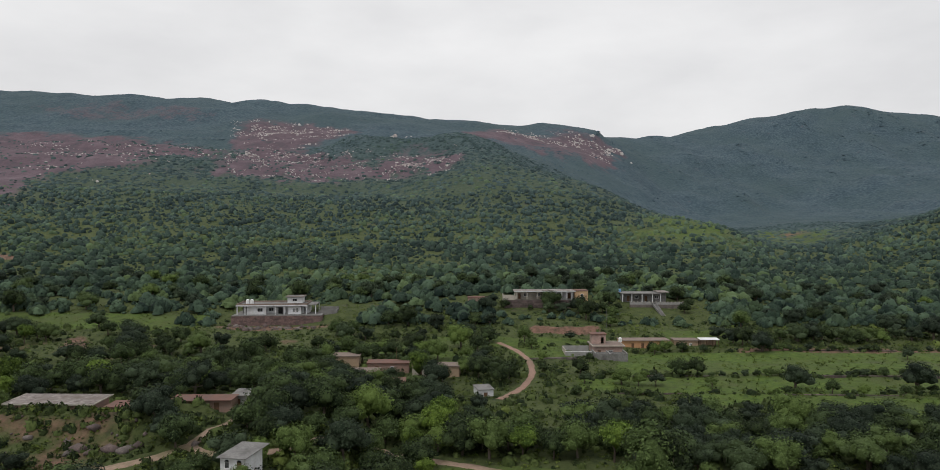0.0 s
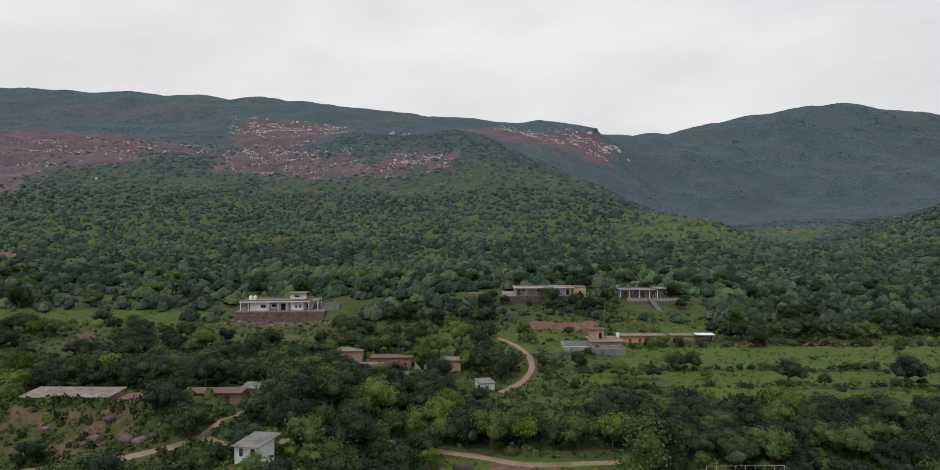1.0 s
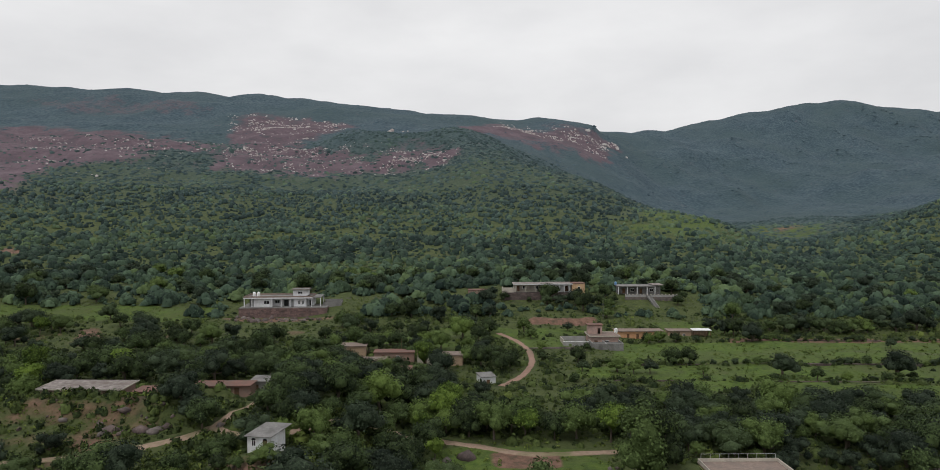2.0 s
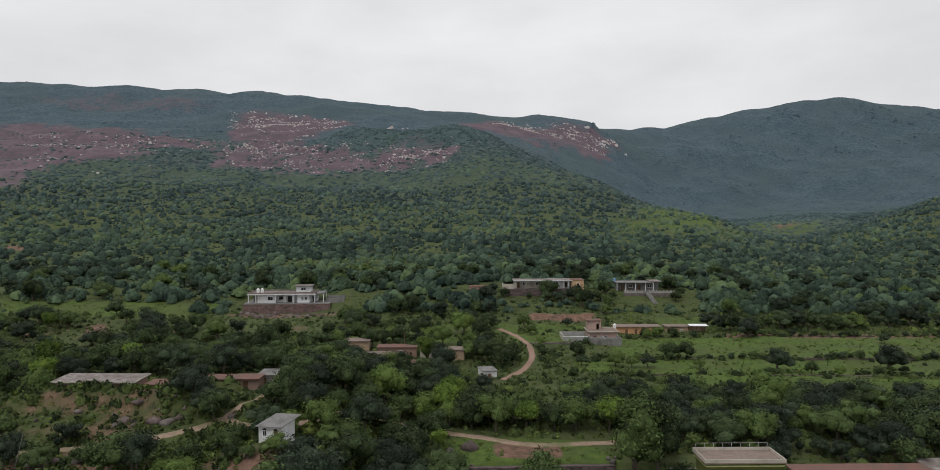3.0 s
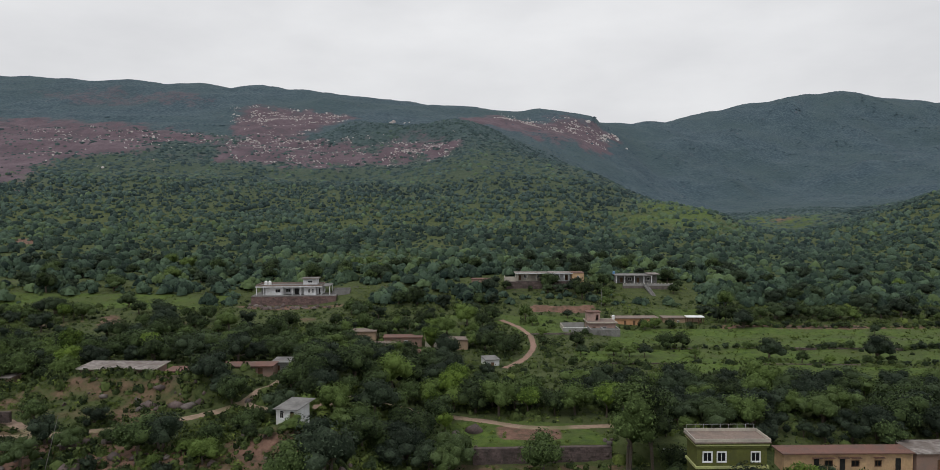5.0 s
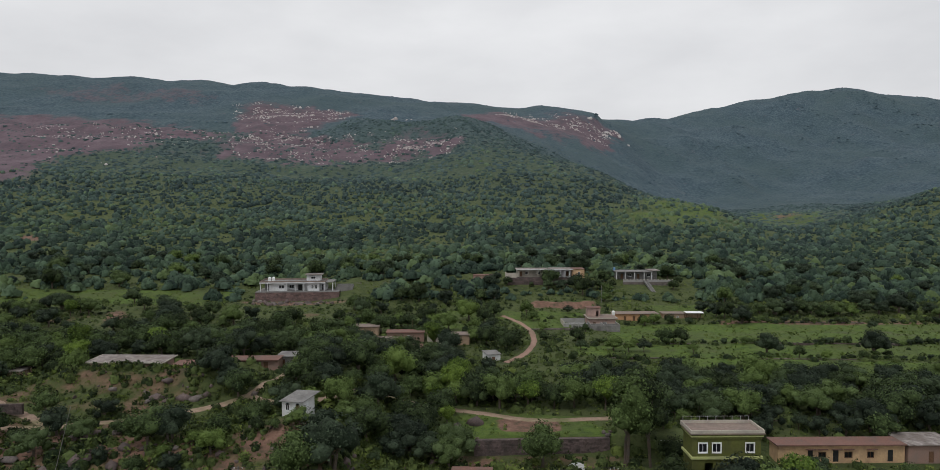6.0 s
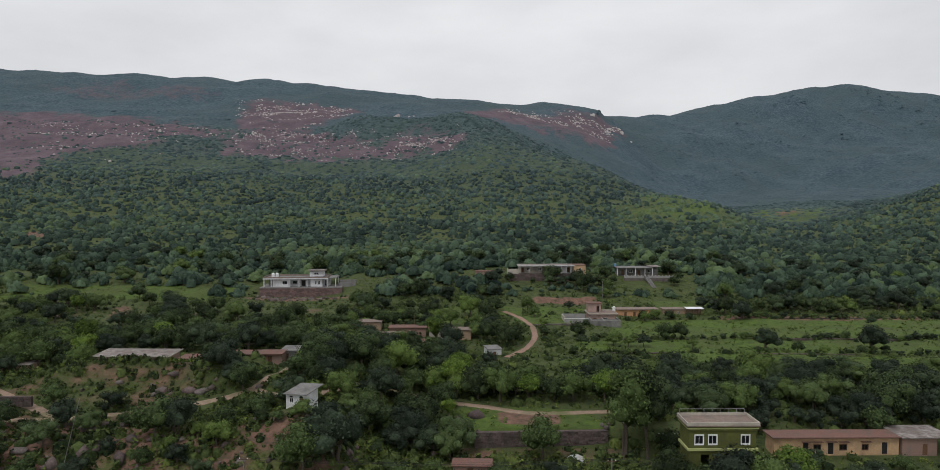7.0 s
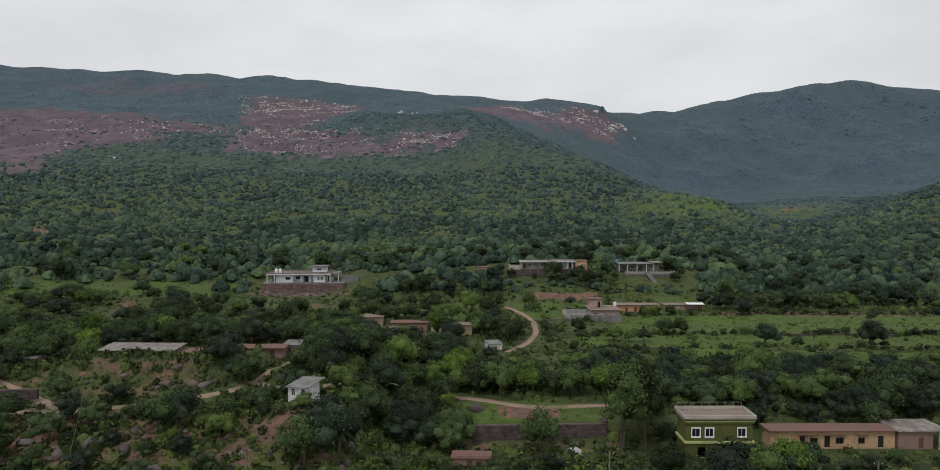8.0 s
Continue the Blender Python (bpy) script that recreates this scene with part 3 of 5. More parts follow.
# ---- buildings ----
def facade(w, h, thick, opens, base=-1.0):
    """One wall along x from 0 to w, with real openings (x0, x1, z0, z1) through it."""
    xs = sorted({0.0, w, *[v for o in opens for v in o[:2]]})
    zs = sorted({base, h, *[v for o in opens for v in o[2:4]]})
    solid = {}
    for i in range(len(xs) - 1):
        for k in range(len(zs) - 1):
            cx, cz = (xs[i] + xs[i + 1]) / 2, (zs[k] + zs[k + 1]) / 2
            solid[i, k] = not any(o[0] < cx < o[1] and o[2] < cz < o[3] for o in opens)
    bm = bmesh.new()
    made = {}

    def v(i, k, s):
        if (i, k, s) not in made:
            made[i, k, s] = bm.verts.new((xs[i], thick * s, zs[k]))
        return made[i, k, s]
    for (i, k), full in solid.items():
        if not full:
            continue
        bm.faces.new((v(i, k, 0), v(i + 1, k, 0), v(i + 1, k + 1, 0), v(i, k + 1, 0)))
        bm.faces.new((v(i, k + 1, 1), v(i + 1, k + 1, 1), v(i + 1, k, 1), v(i, k, 1)))
        for (di, dk), (a, b) in (((-1, 0), ((i, k), (i, k + 1))), ((1, 0), ((i + 1, k + 1), (i + 1, k))), ((0, -1), ((i + 1, k), (i, k))), ((0, 1), ((i, k + 1), (i + 1, k + 1)))):
            if not solid.get((i + di, k + dk), False):
                bm.faces.new((v(*a, 0), v(*b, 0), v(*b, 1), v(*a, 1)))
    return bm


def add_window(root, x0, x1, z0, z1, m=None, trim="plastic_white", face=0.0, bars=1):
    m = m or Matrix.Identity(4)
    f = 0.09
    fr = boxes((x0, x1, face - 0.05, face + 0.16, z1 - f, z1), (x0, x1, face - 0.05, face + 0.16, z0, z0 + f),
               (x0, x0 + f, face - 0.05, face + 0.16, z0 + f, z1 - f), (x1 - f, x1, face - 0.05, face + 0.16, z0 + f, z1 - f),
               *[(x0 + (x1 - x0) * k / (bars + 1) - 0.03, x0 + (x1 - x0) * k / (bars + 1) + 0.03, face + 0.02, face + 0.12, z0 + f, z1 - f) for k in range(1, bars + 1)])
    bmesh.ops.transform(fr, matrix=m, verts=fr.verts)
    win = part("window", fr, M[trim], root)
    pane = boxes((x0 + f, x1 - f, face + 0.12, face + 0.14, z0 + f, z1 - f))
    bmesh.ops.transform(pane, matrix=m, verts=pane.verts)
    part("pane", pane, M["glass"], win)
    return win


def add_door(root, x0, x1, z0, z1, m=None, material="wood", face=0.0):
    m = m or Matrix.Identity(4)
    bm = boxes((x0, x1, face + 0.1, face + 0.15, z0 + 0.01, z1), (x0 + 0.12, x1 - 0.12, face + 0.07, face + 0.1, z0 + 0.15, z0 + (z1 - z0) * 0.45),
               (x0 + 0.12, x1 - 0.12, face + 0.07, face + 0.1, z0 + (z1 - z0) * 0.52, z1 - 0.12))
    bmesh.ops.transform(bm, matrix=m, verts=bm.verts)
    return part("door", bm, M[material], root)


def add_shell(root, w, d, h, opens=(), sides=(), wall="white", at=(0, 0, 0), thick=0.25, trim="plastic_white", door="wood", base=-1.0):
    """Four butted walls with windows and doors: opens on the front, sides on the right-hand end wall."""
    off = Matrix.Translation(at)
    bm = facade(w, h, thick, opens, base)
    bmesh.ops.transform(bm, matrix=off, verts=bm.verts)
    part("wall", bm, M[wall], root)
    turn = off @ Matrix.Translation((w, thick, 0)) @ Matrix.Rotation(radians(90), 4, "Z")
    bm = facade(d - thick, h, thick, sides, base)
    bmesh.ops.transform(bm, matrix=turn, verts=bm.verts)
    part("wall", bm, M[wall], root)
    bm = boxes((0, thick, thick, d, base, h))
    bmesh.ops.transform(bm, matrix=off, verts=bm.verts)
    part("wall", bm, M[wall], root)
    bm = boxes((thick, w - thick, d - thick, d, base, h))
    bmesh.ops.transform(bm, matrix=off, verts=bm.verts)
    part("wall", bm, M[wall], root)
    for group, m in ((opens, off), (sides, turn)):
        for o in group:
            if len(o) > 4 and o[4] == "window":
                add_window(root, *o[:4], m, trim)
            elif len(o) > 4 and o[4] == "door":
                add_door(root, *o[:4], m, door)


def add_roof(root, x0, x1, y0, y1, z, slab=0.18, parapet=0.0, roof="concrete", rim="concrete", thick=0.2):
    part("roof", boxes((x0, x1, y0, y1, z, z + slab), bevel=0.02), M[roof], root)
    if parapet:
        zt, zb = z + slab + parapet, z + slab + 0.004
        i = 0.08
        part("parapet", boxes((x0 + i, x1 - i, y0 + i, y0 + i + thick, zb, zt), (x0 + i, x1 - i, y1 - i - thick, y1 - i, zb, zt),
                              (x0 + i, x0 + i + thick, y0 + i + thick, y1 - i - thick, zb, zt), (x1 - i - thick, x1 - i, y0 + i + thick, y1 - i - thick, zb, zt)), M[rim], root)


def add_posts(root, xs, y, z0, z1, r=0.14, material="white"):
    for x in xs:
        part("post", boxes((x - r, x + r, y - r, y + r, z0, z1), bevel=0.02), M[material], root)


def water_tank(x, y, z, r, h, material, label):
    t = thing("water_tank", pose(x, y, z), label, "water tank")
    bm = bmesh.new()
    ring = [(r, 0), (r, h * 0.3), (r * 0.96, h * 0.33), (r, h * 0.36), (r, h * 0.62), (r * 0.96, h * 0.65), (r, h * 0.68), (r, h * 0.82), (r * 0.6, h * 0.96), (r * 0.3, h)]
    last = None
    for rr, zz in ring:
        cur = [bm.verts.new((rr * math.cos(6.2832 * i / 14), rr * math.sin(6.2832 * i / 14), zz)) for i in range(14)]
        if last:
            for i in range(14):
                bm.faces.new((last[i], last[(i + 1) % 14], cur[(i + 1) % 14], cur[i]))
        else:
            bm.faces.new(cur[::-1])
        last = cur
    bm.faces.new(last)
    part("body", bm, M[material], t)
    bm = bmesh.new()
    tube(bm, (0, 0, h - 0.03), (0, 0, h + 0.08), r * 0.34, r * 0.3, 12)
    part("lid", bm, M[material], t)
    return t


def stone_wall(name, x0, x1, y, z0, z1, rot, material, label, seed, at, w=0.75, hh=0.42, depth=0.5, top=0.0):
    """A wall of separate rough courses; at = origin, rot in degrees."""
    rs = np.random.RandomState(seed)
    root = thing(name, pose(*at, 0, 0, rot), label, "stone wall")
    part("core", boxes((x0, x1, y + 0.12, y + depth, z0, z1 - 0.06)), M[material], root)
    kinds = []
    for k in range(6):
        bm = bmesh.new()
        box(bm, -0.5, 0.5, 0, 1, 0, 1)
        for v in bm.verts:
            v.co += Vector((rs.uniform(-0.06, 0.06), rs.uniform(-0.12, 0.12) if v.co.y < 0.5 else 0, rs.uniform(-0.05, 0.05)))
        me = bpy.data.meshes.new("stone")
        bmesh.ops.recalc_face_normals(bm, faces=bm.faces)
        bm.to_mesh(me)
        bm.free()
        me.materials.append(M[material])
        kinds.append(me)
    z = z0
    while z < z1 - 0.1:
        ch = min(hh * rs.uniform(0.8, 1.2), z1 - z)
        x = x0
        while x < x1 - 0.1:
            cw = min(w * rs.uniform(0.6, 1.5), x1 - x)
            s = new("stone", kinds[rs.randint(6)])
            s.parent = root
            s.location = (x + cw / 2, y - 0.05 + rs.uniform(-0.05, 0.05), z)
            s.scale = (cw * 0.96, 0.22, ch * 0.94)
            x += cw
        z += ch
    return root


# white house on its stone terrace
WH = pose(-87.8, 241.6, 9.1, 0, 0, 5)
wh = thing("white_house", WH, "long white single-storey house with flat parapet roof on terrace", "house")
add_shell(wh, 6.7, 9.5, 3.3, [(3.9, 6.0, 0.95, 2.4, "window")], (), "white", (2.5, 0, 0))
add_shell(wh, 8.7, 7.3, 3.3, [(1.0, 2.9, 0.9, 2.3, "window"), (4.6, 6.3, 0.0, 2.4, "door")], (), "white", (9.21, 2.2, 0), door="dark")
add_shell(wh, 4.8, 9.5, 3.3, [(1.6, 2.5, 0.8, 2.4, "window"), (3.0, 3.9, 0.8, 2.4, "window")], (), "white", (17.92, 0, 0))
add_shell(wh, 2.4, 6.3, 3.3, [(0.7, 1.8, 0.0, 2.3, "door")], [(2.5, 3.6, 0.9, 2.2, "window")], "white", (22.73, 3.2, 0), door="dark")
part("side_room", boxes((0.0, 2.49, 4.0, 9.5, -1, 3.3)), M["concrete"], wh)
add_roof(wh, -1.2, 25.2, -0.9, 9.9, 3.31, 0.26, 0.6, "concrete", "mud_roof")
part("canopy", boxes((25.21, 28.4, 0.4, 9.9, 3.31, 3.62)), M["concrete"], wh)
part("roof_edge", boxes((-1.3, 25.3, -1.05, -0.91, 3.2, 3.62)), M["white"], wh, "white-painted roof edge")
add_posts(wh, (-0.9, 2.0, 9.6, 13.3, 16.6, 24.8), -0.55, 0, 3.3, 0.17)
add_posts(wh, (28.1,), 0.7, 0, 3.3, 0.17)
add_posts(wh, (28.1,), 9.5, 0, 3.3, 0.17)
add_shell(wh, 5.6, 5, 2.2, [(1.8, 3.7, 0.7, 1.7, "window")], (), "white", (17.2, 2.6, 3.9), base=0.0)
add_roof(wh, 16.5, 23.5, 1.9, 8.2, 6.11, 0.3, 0.14, "concrete", "mud_roof")
part("terrace", boxes((-2.4, 31.0, -3.2, 12, -0.22, 0.0)), M["concrete"], wh, "grey concrete terrace slab")
part("side_wall", boxes((28.9, 36, 2.4, 2.7, -1.2, 1.3), (35.7, 36, 2.71, 8, -1.2, 1.3), (28.9, 36, 8, 8.3, -1.2, 1.9)), M["concrete"], wh, "low unplastered wall of the side yard")
for i, x in enumerate((1.9, 3.5)):
    q = WH @ Vector((x, 4.0, 3.62))
    water_tank(q.x, q.y, q.z, 0.62, 1.75, "plastic_white", "white plastic water tank standing on the flat roof")
stone_wall("retaining_wall", -2.4, 31.0, -3.25, -5.6, -0.25, 5, "wall_stone", "dark reddish dressed stone retaining wall under white house", 5, (-87.8, 241.6, 9.1), 0.95, 0.5, 15.0)

# brick hut on the slope
hut = thing("brick_hut", pose(-2.1, 256.4, 11.2), "small flat-roofed reddish brick hut on the slope", "hut")
add_shell(hut, 9.4, 5, 2.9, [(6.9, 7.8, 0.0, 1.9, "door")], (), "pink")
add_roof(hut, -0.2, 9.6, -0.2, 5.2, 2.91, 0.2, 0.0, "brick_roof")

# long house behind a dark stone terrace
LH = pose(11.7, 251.3, 14.1, 0, 0, 1)
lh = thing("long_house", LH, "long cream house with white slab roof and pillared porch", "house")
add_shell(lh, 13.0, 4.9, 3.0, [(1.2, 2.2, 0, 2.1, "door"), (3.4, 4.9, 0.9, 2.2, "window"), (8.2, 9.7, 0.9, 2.2, "window"), (10.8, 11.8, 0, 2.1, "door")], (), "cream", (4.8, 2.1, 0))
add_posts(lh, (5.2, 9.2, 13.2), -0.6, 0, 3.0, 0.15, "cream")
part("roof_edge", boxes((4.15, 18.25, -1.12, -1.003, 2.95, 3.30)), M["white"], lh, "whitewashed roof edge")
part("roof_edge", boxes((18.3, 28.05, -1.32, -1.203, 3.05, 3.40)), M["white"], lh, "whitewashed roof edge")
add_roof(lh, 4.2, 18.2, -1.0, 7.2, 3.01, 0.25, 0.0, "sheet_roof")
add_shell(lh, 10.0, 5, 3.0, [(1.0, 2.2, 0, 2.2, "door"), (4.0, 5.4, 0.9, 2.2, "window"), (7.5, 8.7, 0.0, 2.2, "door")], (), "white", (17.9, 2.4, 0))
add_roof(lh, 18.3, 28.0, -1.2, 7.3, 3.11, 0.25, 0.0, "sheet_roof")
add_posts(lh, (18.6, 20.6, 22.6, 24.6, 26.6), -0.9, 0, 3.1, 0.16)
add_shell(lh, 5.0, 6, 3.3, [(2.2, 3.2, 0.9, 2.2, "window")], (), "salmon", (27.8, -0.6, 0))
add_roof(lh, 27.7, 33.0, -0.8, 5.6, 3.31, 0.2, 0.0, "brick_roof")
part("yard_wall", boxes((0, 4.7, 0, 0.25, -1.2, 1.7), (0, 0.25, 0.26, 6, -1.2, 1.7)), M["cream"], lh)
part("stair_wall", boxes((17.0, 17.5, -2.3, -1.3, -3.2, 2.6)), M["white"], lh)
stone_wall("terrace_wall", 0.5, 30, -2.0, -3.2, -0.2, 1, "red_stone", "dark drystone terrace wall below the long house", 6, (11.7, 251.3, 14.1), 1.2, 0.6, 3.5)

# house with verandah behind a white fence
VH = pose(58.4, 256.0, 12.7, 0, 0, 0)
vh = thing("verandah_house", VH, "low house with long grey slab roof and open verandah", "house")
add_shell(vh, 17.5, 5, 3.1, [(2.0, 3.1, 0, 2.1, "door"), (5.2, 6.8, 0.9, 2.1, "window"), (9.0, 10.1, 0, 2.1, "door"), (13, 14.6, 0.9, 2.1, "window")], (), "concrete", (0.6, 2.6, 0))
add_roof(vh, 0.0, 15.5, -0.6, 7.9, 3.11, 0.3, 0.0, "concrete")
add_roof(vh, 14.2, 18.8, 0.2, 7.7, 3.62, 0.25, 0.0, "sheet_roof")
add_posts(vh, (0.4, 4.0, 8.0, 12.0, 15.2), -0.3, 0, 3.1, 0.14)
water_tank(58.7, 261.0, 16.11, 0.5, 1.2, "plastic_blue", "small blue plastic water tank on the roof")
fence = thing("garden_wall", pose(60.8, 252.0, 12.2), "low grey garden wall with pale piers on terrace", "wall")
part("wall", boxes((0, 21, 0, 0.25, -0.1, 0.75)), M["grey_block"], fence)
part("footing", boxes((0, 21, -0.1, 0.4, -2.0, -0.104)), M["stone"], fence, "dark stone footing")
for k in range(15):
    part("pier", boxes((k * 1.45, k * 1.45 + 0.4, -0.08, 0.33, 0.754, 1.05)), M["cream"], fence)
stair = thing("stairway", pose(70.8, 242.0, 8.9), "pale concrete stairway climbing to the verandah house", "stairs")
for s in (0, 1.35):
    bm = boxes((s, s + 0.2, 0, 10.0, -1.0, -0.1))
    for v in bm.verts:
        v.co.z += v.co.y * 0.44
        v.co.x -= v.co.y * 0.16
    part("side_wall", bm, M["concrete"], stair)
for k in range(24):
    part("step", boxes((0.21 - k * 0.0667, 1.34 - k * 0.0667, k * 0.4167, k * 0.4167 + 0.45, k * 0.1833 - 1.0, k * 0.1833 - 0.15)), M["concrete"], stair)

# tower house with roofless block annex and courtyard
TH = pose(37.9, 194.2, 2.7, 0, 0, 2)
th = thing("tower_house", TH, "grey and pink flat-roofed house with small roof room", "house")
add_shell(th, 9.0, 8.0, 3.1, [(1.2, 2.3, 0, 2.1, "door"), (4.5, 5.9, 0.9, 2.1, "window")], [(2, 3.4, 0.9, 2.1, "window")], "rose")
add_roof(th, -0.5, 9.6, -0.6, 8.6, 3.11, 0.22, 0.22, "mud_roof", "cream")
add_shell(th, 4.4, 3.4, 2.9, [(2.9, 3.8, 0, 2.0)], (), "rose", (0.2, 4.4, 3.34), base=0.0)
add_roof(th, -0.2, 4.9, 4.0, 8.2, 6.25, 0.2, 0.0, "brick_roof")
annex = thing("block_annex", pose(37.3, 186.8, 2.5, 0, 0, 2), "unfinished roofless annex of grey concrete blocks", "annex")
for row in ((0, 9.6, 0, 0.22, -1, 2.5), (0, 0.22, 0.22, 6.6, -1, 2.7), (9.38, 9.6, 0.22, 6.6, -1, 2.6), (4.4, 4.62, 0.22, 6.6, -1, 2.4), (0.22, 4.4, 3.3, 3.52, -1, 2.4), (4.62, 9.38, 3.1, 3.32, -1, 2.4)):
    part("wall", boxes(row), M["concrete"], annex)
    part("wall_cap", boxes((row[0] + 0.01, row[1] - 0.01, row[2] + 0.01, row[3] - 0.01, row[5] + 0.003, row[5] + 0.1)), M["grey_block"], annex, "pale mortar cap")
court = thing("courtyard_wall", pose(28.9, 190.6, 3.1, 0, 0, 2), "white-topped grey courtyard wall with a small doorway", "wall")
bm = facade(8.0, 1.9, 0.22, [(1.8, 2.6, 0.5, 1.3)])
part("wall", bm, M["grey_block"], court)
part("wall", boxes((0, 0.22, 0.22, 7.6, -1, 2.4)), M["cream"], court)
part("wall", boxes((0.22, 8.3, 7.38, 7.6, -1, 2.4)), M["grey_block"], court)
part("wall_cap", boxes((-0.05, 8.0, -0.05, 0.27, 1.903, 2.0)), M["plastic_white"], court, "white coping")
part("courtyard_floor", boxes((0.22, 8.3, 0.22, 7.37, -1, 0.1)), M["concrete"], court, "pale concrete courtyard floor")
stone_wall("field_wall", 0, 14, 0, -0.6, 0.8, 8, "stone", "tumbled drystone field wall beside the road", 8, (17.8, 183.5, 3.6), 0.6, 0.4, 0.6)
water_tank(47.4, 201.8, 6.05, 0.55, 1.5, "plastic_white", "white plastic water tank behind the tower house roof")

OH = pose(48.6, 206.6, 2.8, 0, 0, 2)
oh = thing("ochre_house", OH, "long low ochre-painted house with brick-edged flat roof", "house")
add_shell(oh, 15.5, 5, 2.8, [(3.4, 4.3, 0, 2.0, "door"), (6.6, 7.5, 0, 2.0, "door"), (9.6, 10.6, 0.9, 2.0, "window"), (13.0, 13.9, 0, 2.0, "door")], (), "orange")
add_roof(oh, -0.4, 15.9, -0.5, 5.3, 2.81, 0.2, 0.0, "mud_roof")
sh = thing("tan_house", pose(66.4, 208.8, 2.8, 0, 0, 0), "small tan mud-plastered house with flat earth roof", "house")
add_shell(sh, 7.6, 4.5, 2.6, [(1.8, 2.7, 0, 1.9, "door"), (4.8, 5.6, 0.9, 1.8, "window")], (), "tan")
add_roof(sh, -0.3, 8.0, -0.4, 4.8, 2.61, 0.2, 0.0, "mud_roof")
shed = thing("white_roofed_shed", pose(74.1, 207.2, 3.3), "open shed with bright white sheet roof on posts", "shed")
add_posts(shed, (0.3, 2.2, 4.2, 6.0), 0.3, -0.8, 2.6, 0.09, "wood")
add_posts(shed, (0.3, 6.0), 2.7, -0.8, 2.7, 0.09, "wood")
part("back_wall", boxes((0.2, 6.2, 3.0, 3.2, -0.8, 2.7)), M["tan"], shed)
bm = boxes((0.0, 6.3, -0.2, 3.2, 2.62, 2.74))
for v in bm.verts:
    v.co.z += 0.05 * v.co.y
part("roof", bm, M["plastic_white"], shed)

# village cluster
for x, y, w, d, h, rot, wall, roof, lab, ops in (
    (-37.0, 172.0, 7.0, 5.0, 2.9, 4, "tan", "mud_roof", "square mud-walled house with earth roof", [(2, 2.9, 0, 2.0, "door")]),
    (-26.6, 166.5, 11.0, 4.5, 2.7, 3, "pink", "brick_roof", "long brick house with reddish tile roof", [(2, 3, 0, 2.0, "door"), (6, 7, 0.9, 1.9, "window")]),
    (-29.5, 158.5, 7.0, 4.5, 2.4, 3, "tan", "mud_roof", "low house with worn grey-brown mud roof", [(3, 3.9, 0, 1.9, "door")]),
    (-14.2, 162.5, 4.4, 5.5, 2.8, 3, "cream", "brick_roof", "small cream-walled house with reddish roof", [(1.6, 2.5, 0, 2.0, "door")]),
    (-8.4, 163.0, 6.5, 4.5, 2.8, -2, "tan", "mud_roof", "small house with flat mud roof among trees", [(3, 3.9, 0, 2.0, "door")]),
    (-21.0, 143.5, 7.0, 3.5, 2.4, 5, "tan", "brick_roof", "low outbuilding with reddish tile roof", [(3, 3.9, 0, 1.9, "door")]),
    (-12.0, 143.0, 5.5, 3.5, 2.4, 4, "pink", "brick_roof", "low brick outbuilding with reddish roof", [(2, 2.9, 0, 1.9, "door")]),
):
    z = float(height(x + w / 2, y + d / 2))
    hs = thing("village_house", pose(x, y, z, 0, 0, rot), lab, "house")
    add_shell(hs, w, d, h, ops, (), wall)
    add_roof(hs, -0.3, w + 0.3, -0.4, d + 0.3, h + 0.01, 0.2, 0.0, roof)
rh = thing("road_hut", pose(3.3, 144.6, 1.8, 0, 0, 14), "small whitewashed hut with grey concrete roof by the road", "hut")
add_shell(rh, 3.6, 5.2, 2.5, [(1.3, 2.2, 0.0, 1.9, "door")], [(0.8, 1.6, 0.8, 1.7), (3.0, 3.8, 0.8, 1.7)], "white")
add_roof(rh, -0.25, 3.85, -0.3, 5.4, 2.51, 0.16, 0.0, "concrete")

# farmstead on the stony bank
FB = pose(-79.4, 102.6, 9.2, 0, 0, 0)
fb = thing("farm_shed", FB, "long low farm shed with white-streaked flat roof", "barn")
add_shell(fb, 15.2, 5.5, 2.4, [(3, 4.2, 0, 1.9, "door"), (9, 10.2, 0, 1.9, "door")], (), "pink")
bm = boxes((-0.5, 15.7, -0.6, 6.0, 2.41, 2.58))
for v in bm.verts:
    v.co.z += 0.03 * v.co.y
part("roof", bm, M["sheet_roof"], fb)
bm = boxes((-0.5, 15.7, -0.72, -0.603, 2.36, 2.60), (-0.62, -0.503, -0.6, 6.0, 2.40, 2.62), (15.703, 15.82, -0.6, 6.0, 2.40, 2.62))
for v in bm.verts:
    v.co.z += 0.03 * v.co.y
part("roof_edge", bm, M["cream"], fb, "whitewashed roof edge")
for x, y, w, rot in ((-62.4, 103.6, 6.2, 1), (-53.6, 109.2, 5.6, 2), (-47.6, 109.6, 5.4, 2)):
    r = thing("brick_byre", pose(x, y, 8.7 if x < -60 else 8.4, 0, 0, rot), "low brick byre with red tile roof", "barn", "byres of the farm")
    add_shell(r, w, 4.0, 2.2, [(w * 0.4, w * 0.4 + 1, 0, 1.8, "door")], (), "pink")
    add_roof(r, -0.2, w + 0.2, -0.6, 4.2, 2.21, 0.16, 0.0, "brick_roof")
ch = thing("concrete_house", pose(-43.4, 113.6, 7.9, 0, 0, 3), "small house with grey concrete slab roof", "house")
add_shell(ch, 6.4, 5.0, 2.6, [(0.6, 1.5, 0, 2.0, "door"), (3.5, 4.6, 0.9, 1.9, "window")], (), "grey_block")
add_roof(ch, -0.4, 6.8, -0.6, 5.3, 2.61, 0.18, 0.0, "concrete")

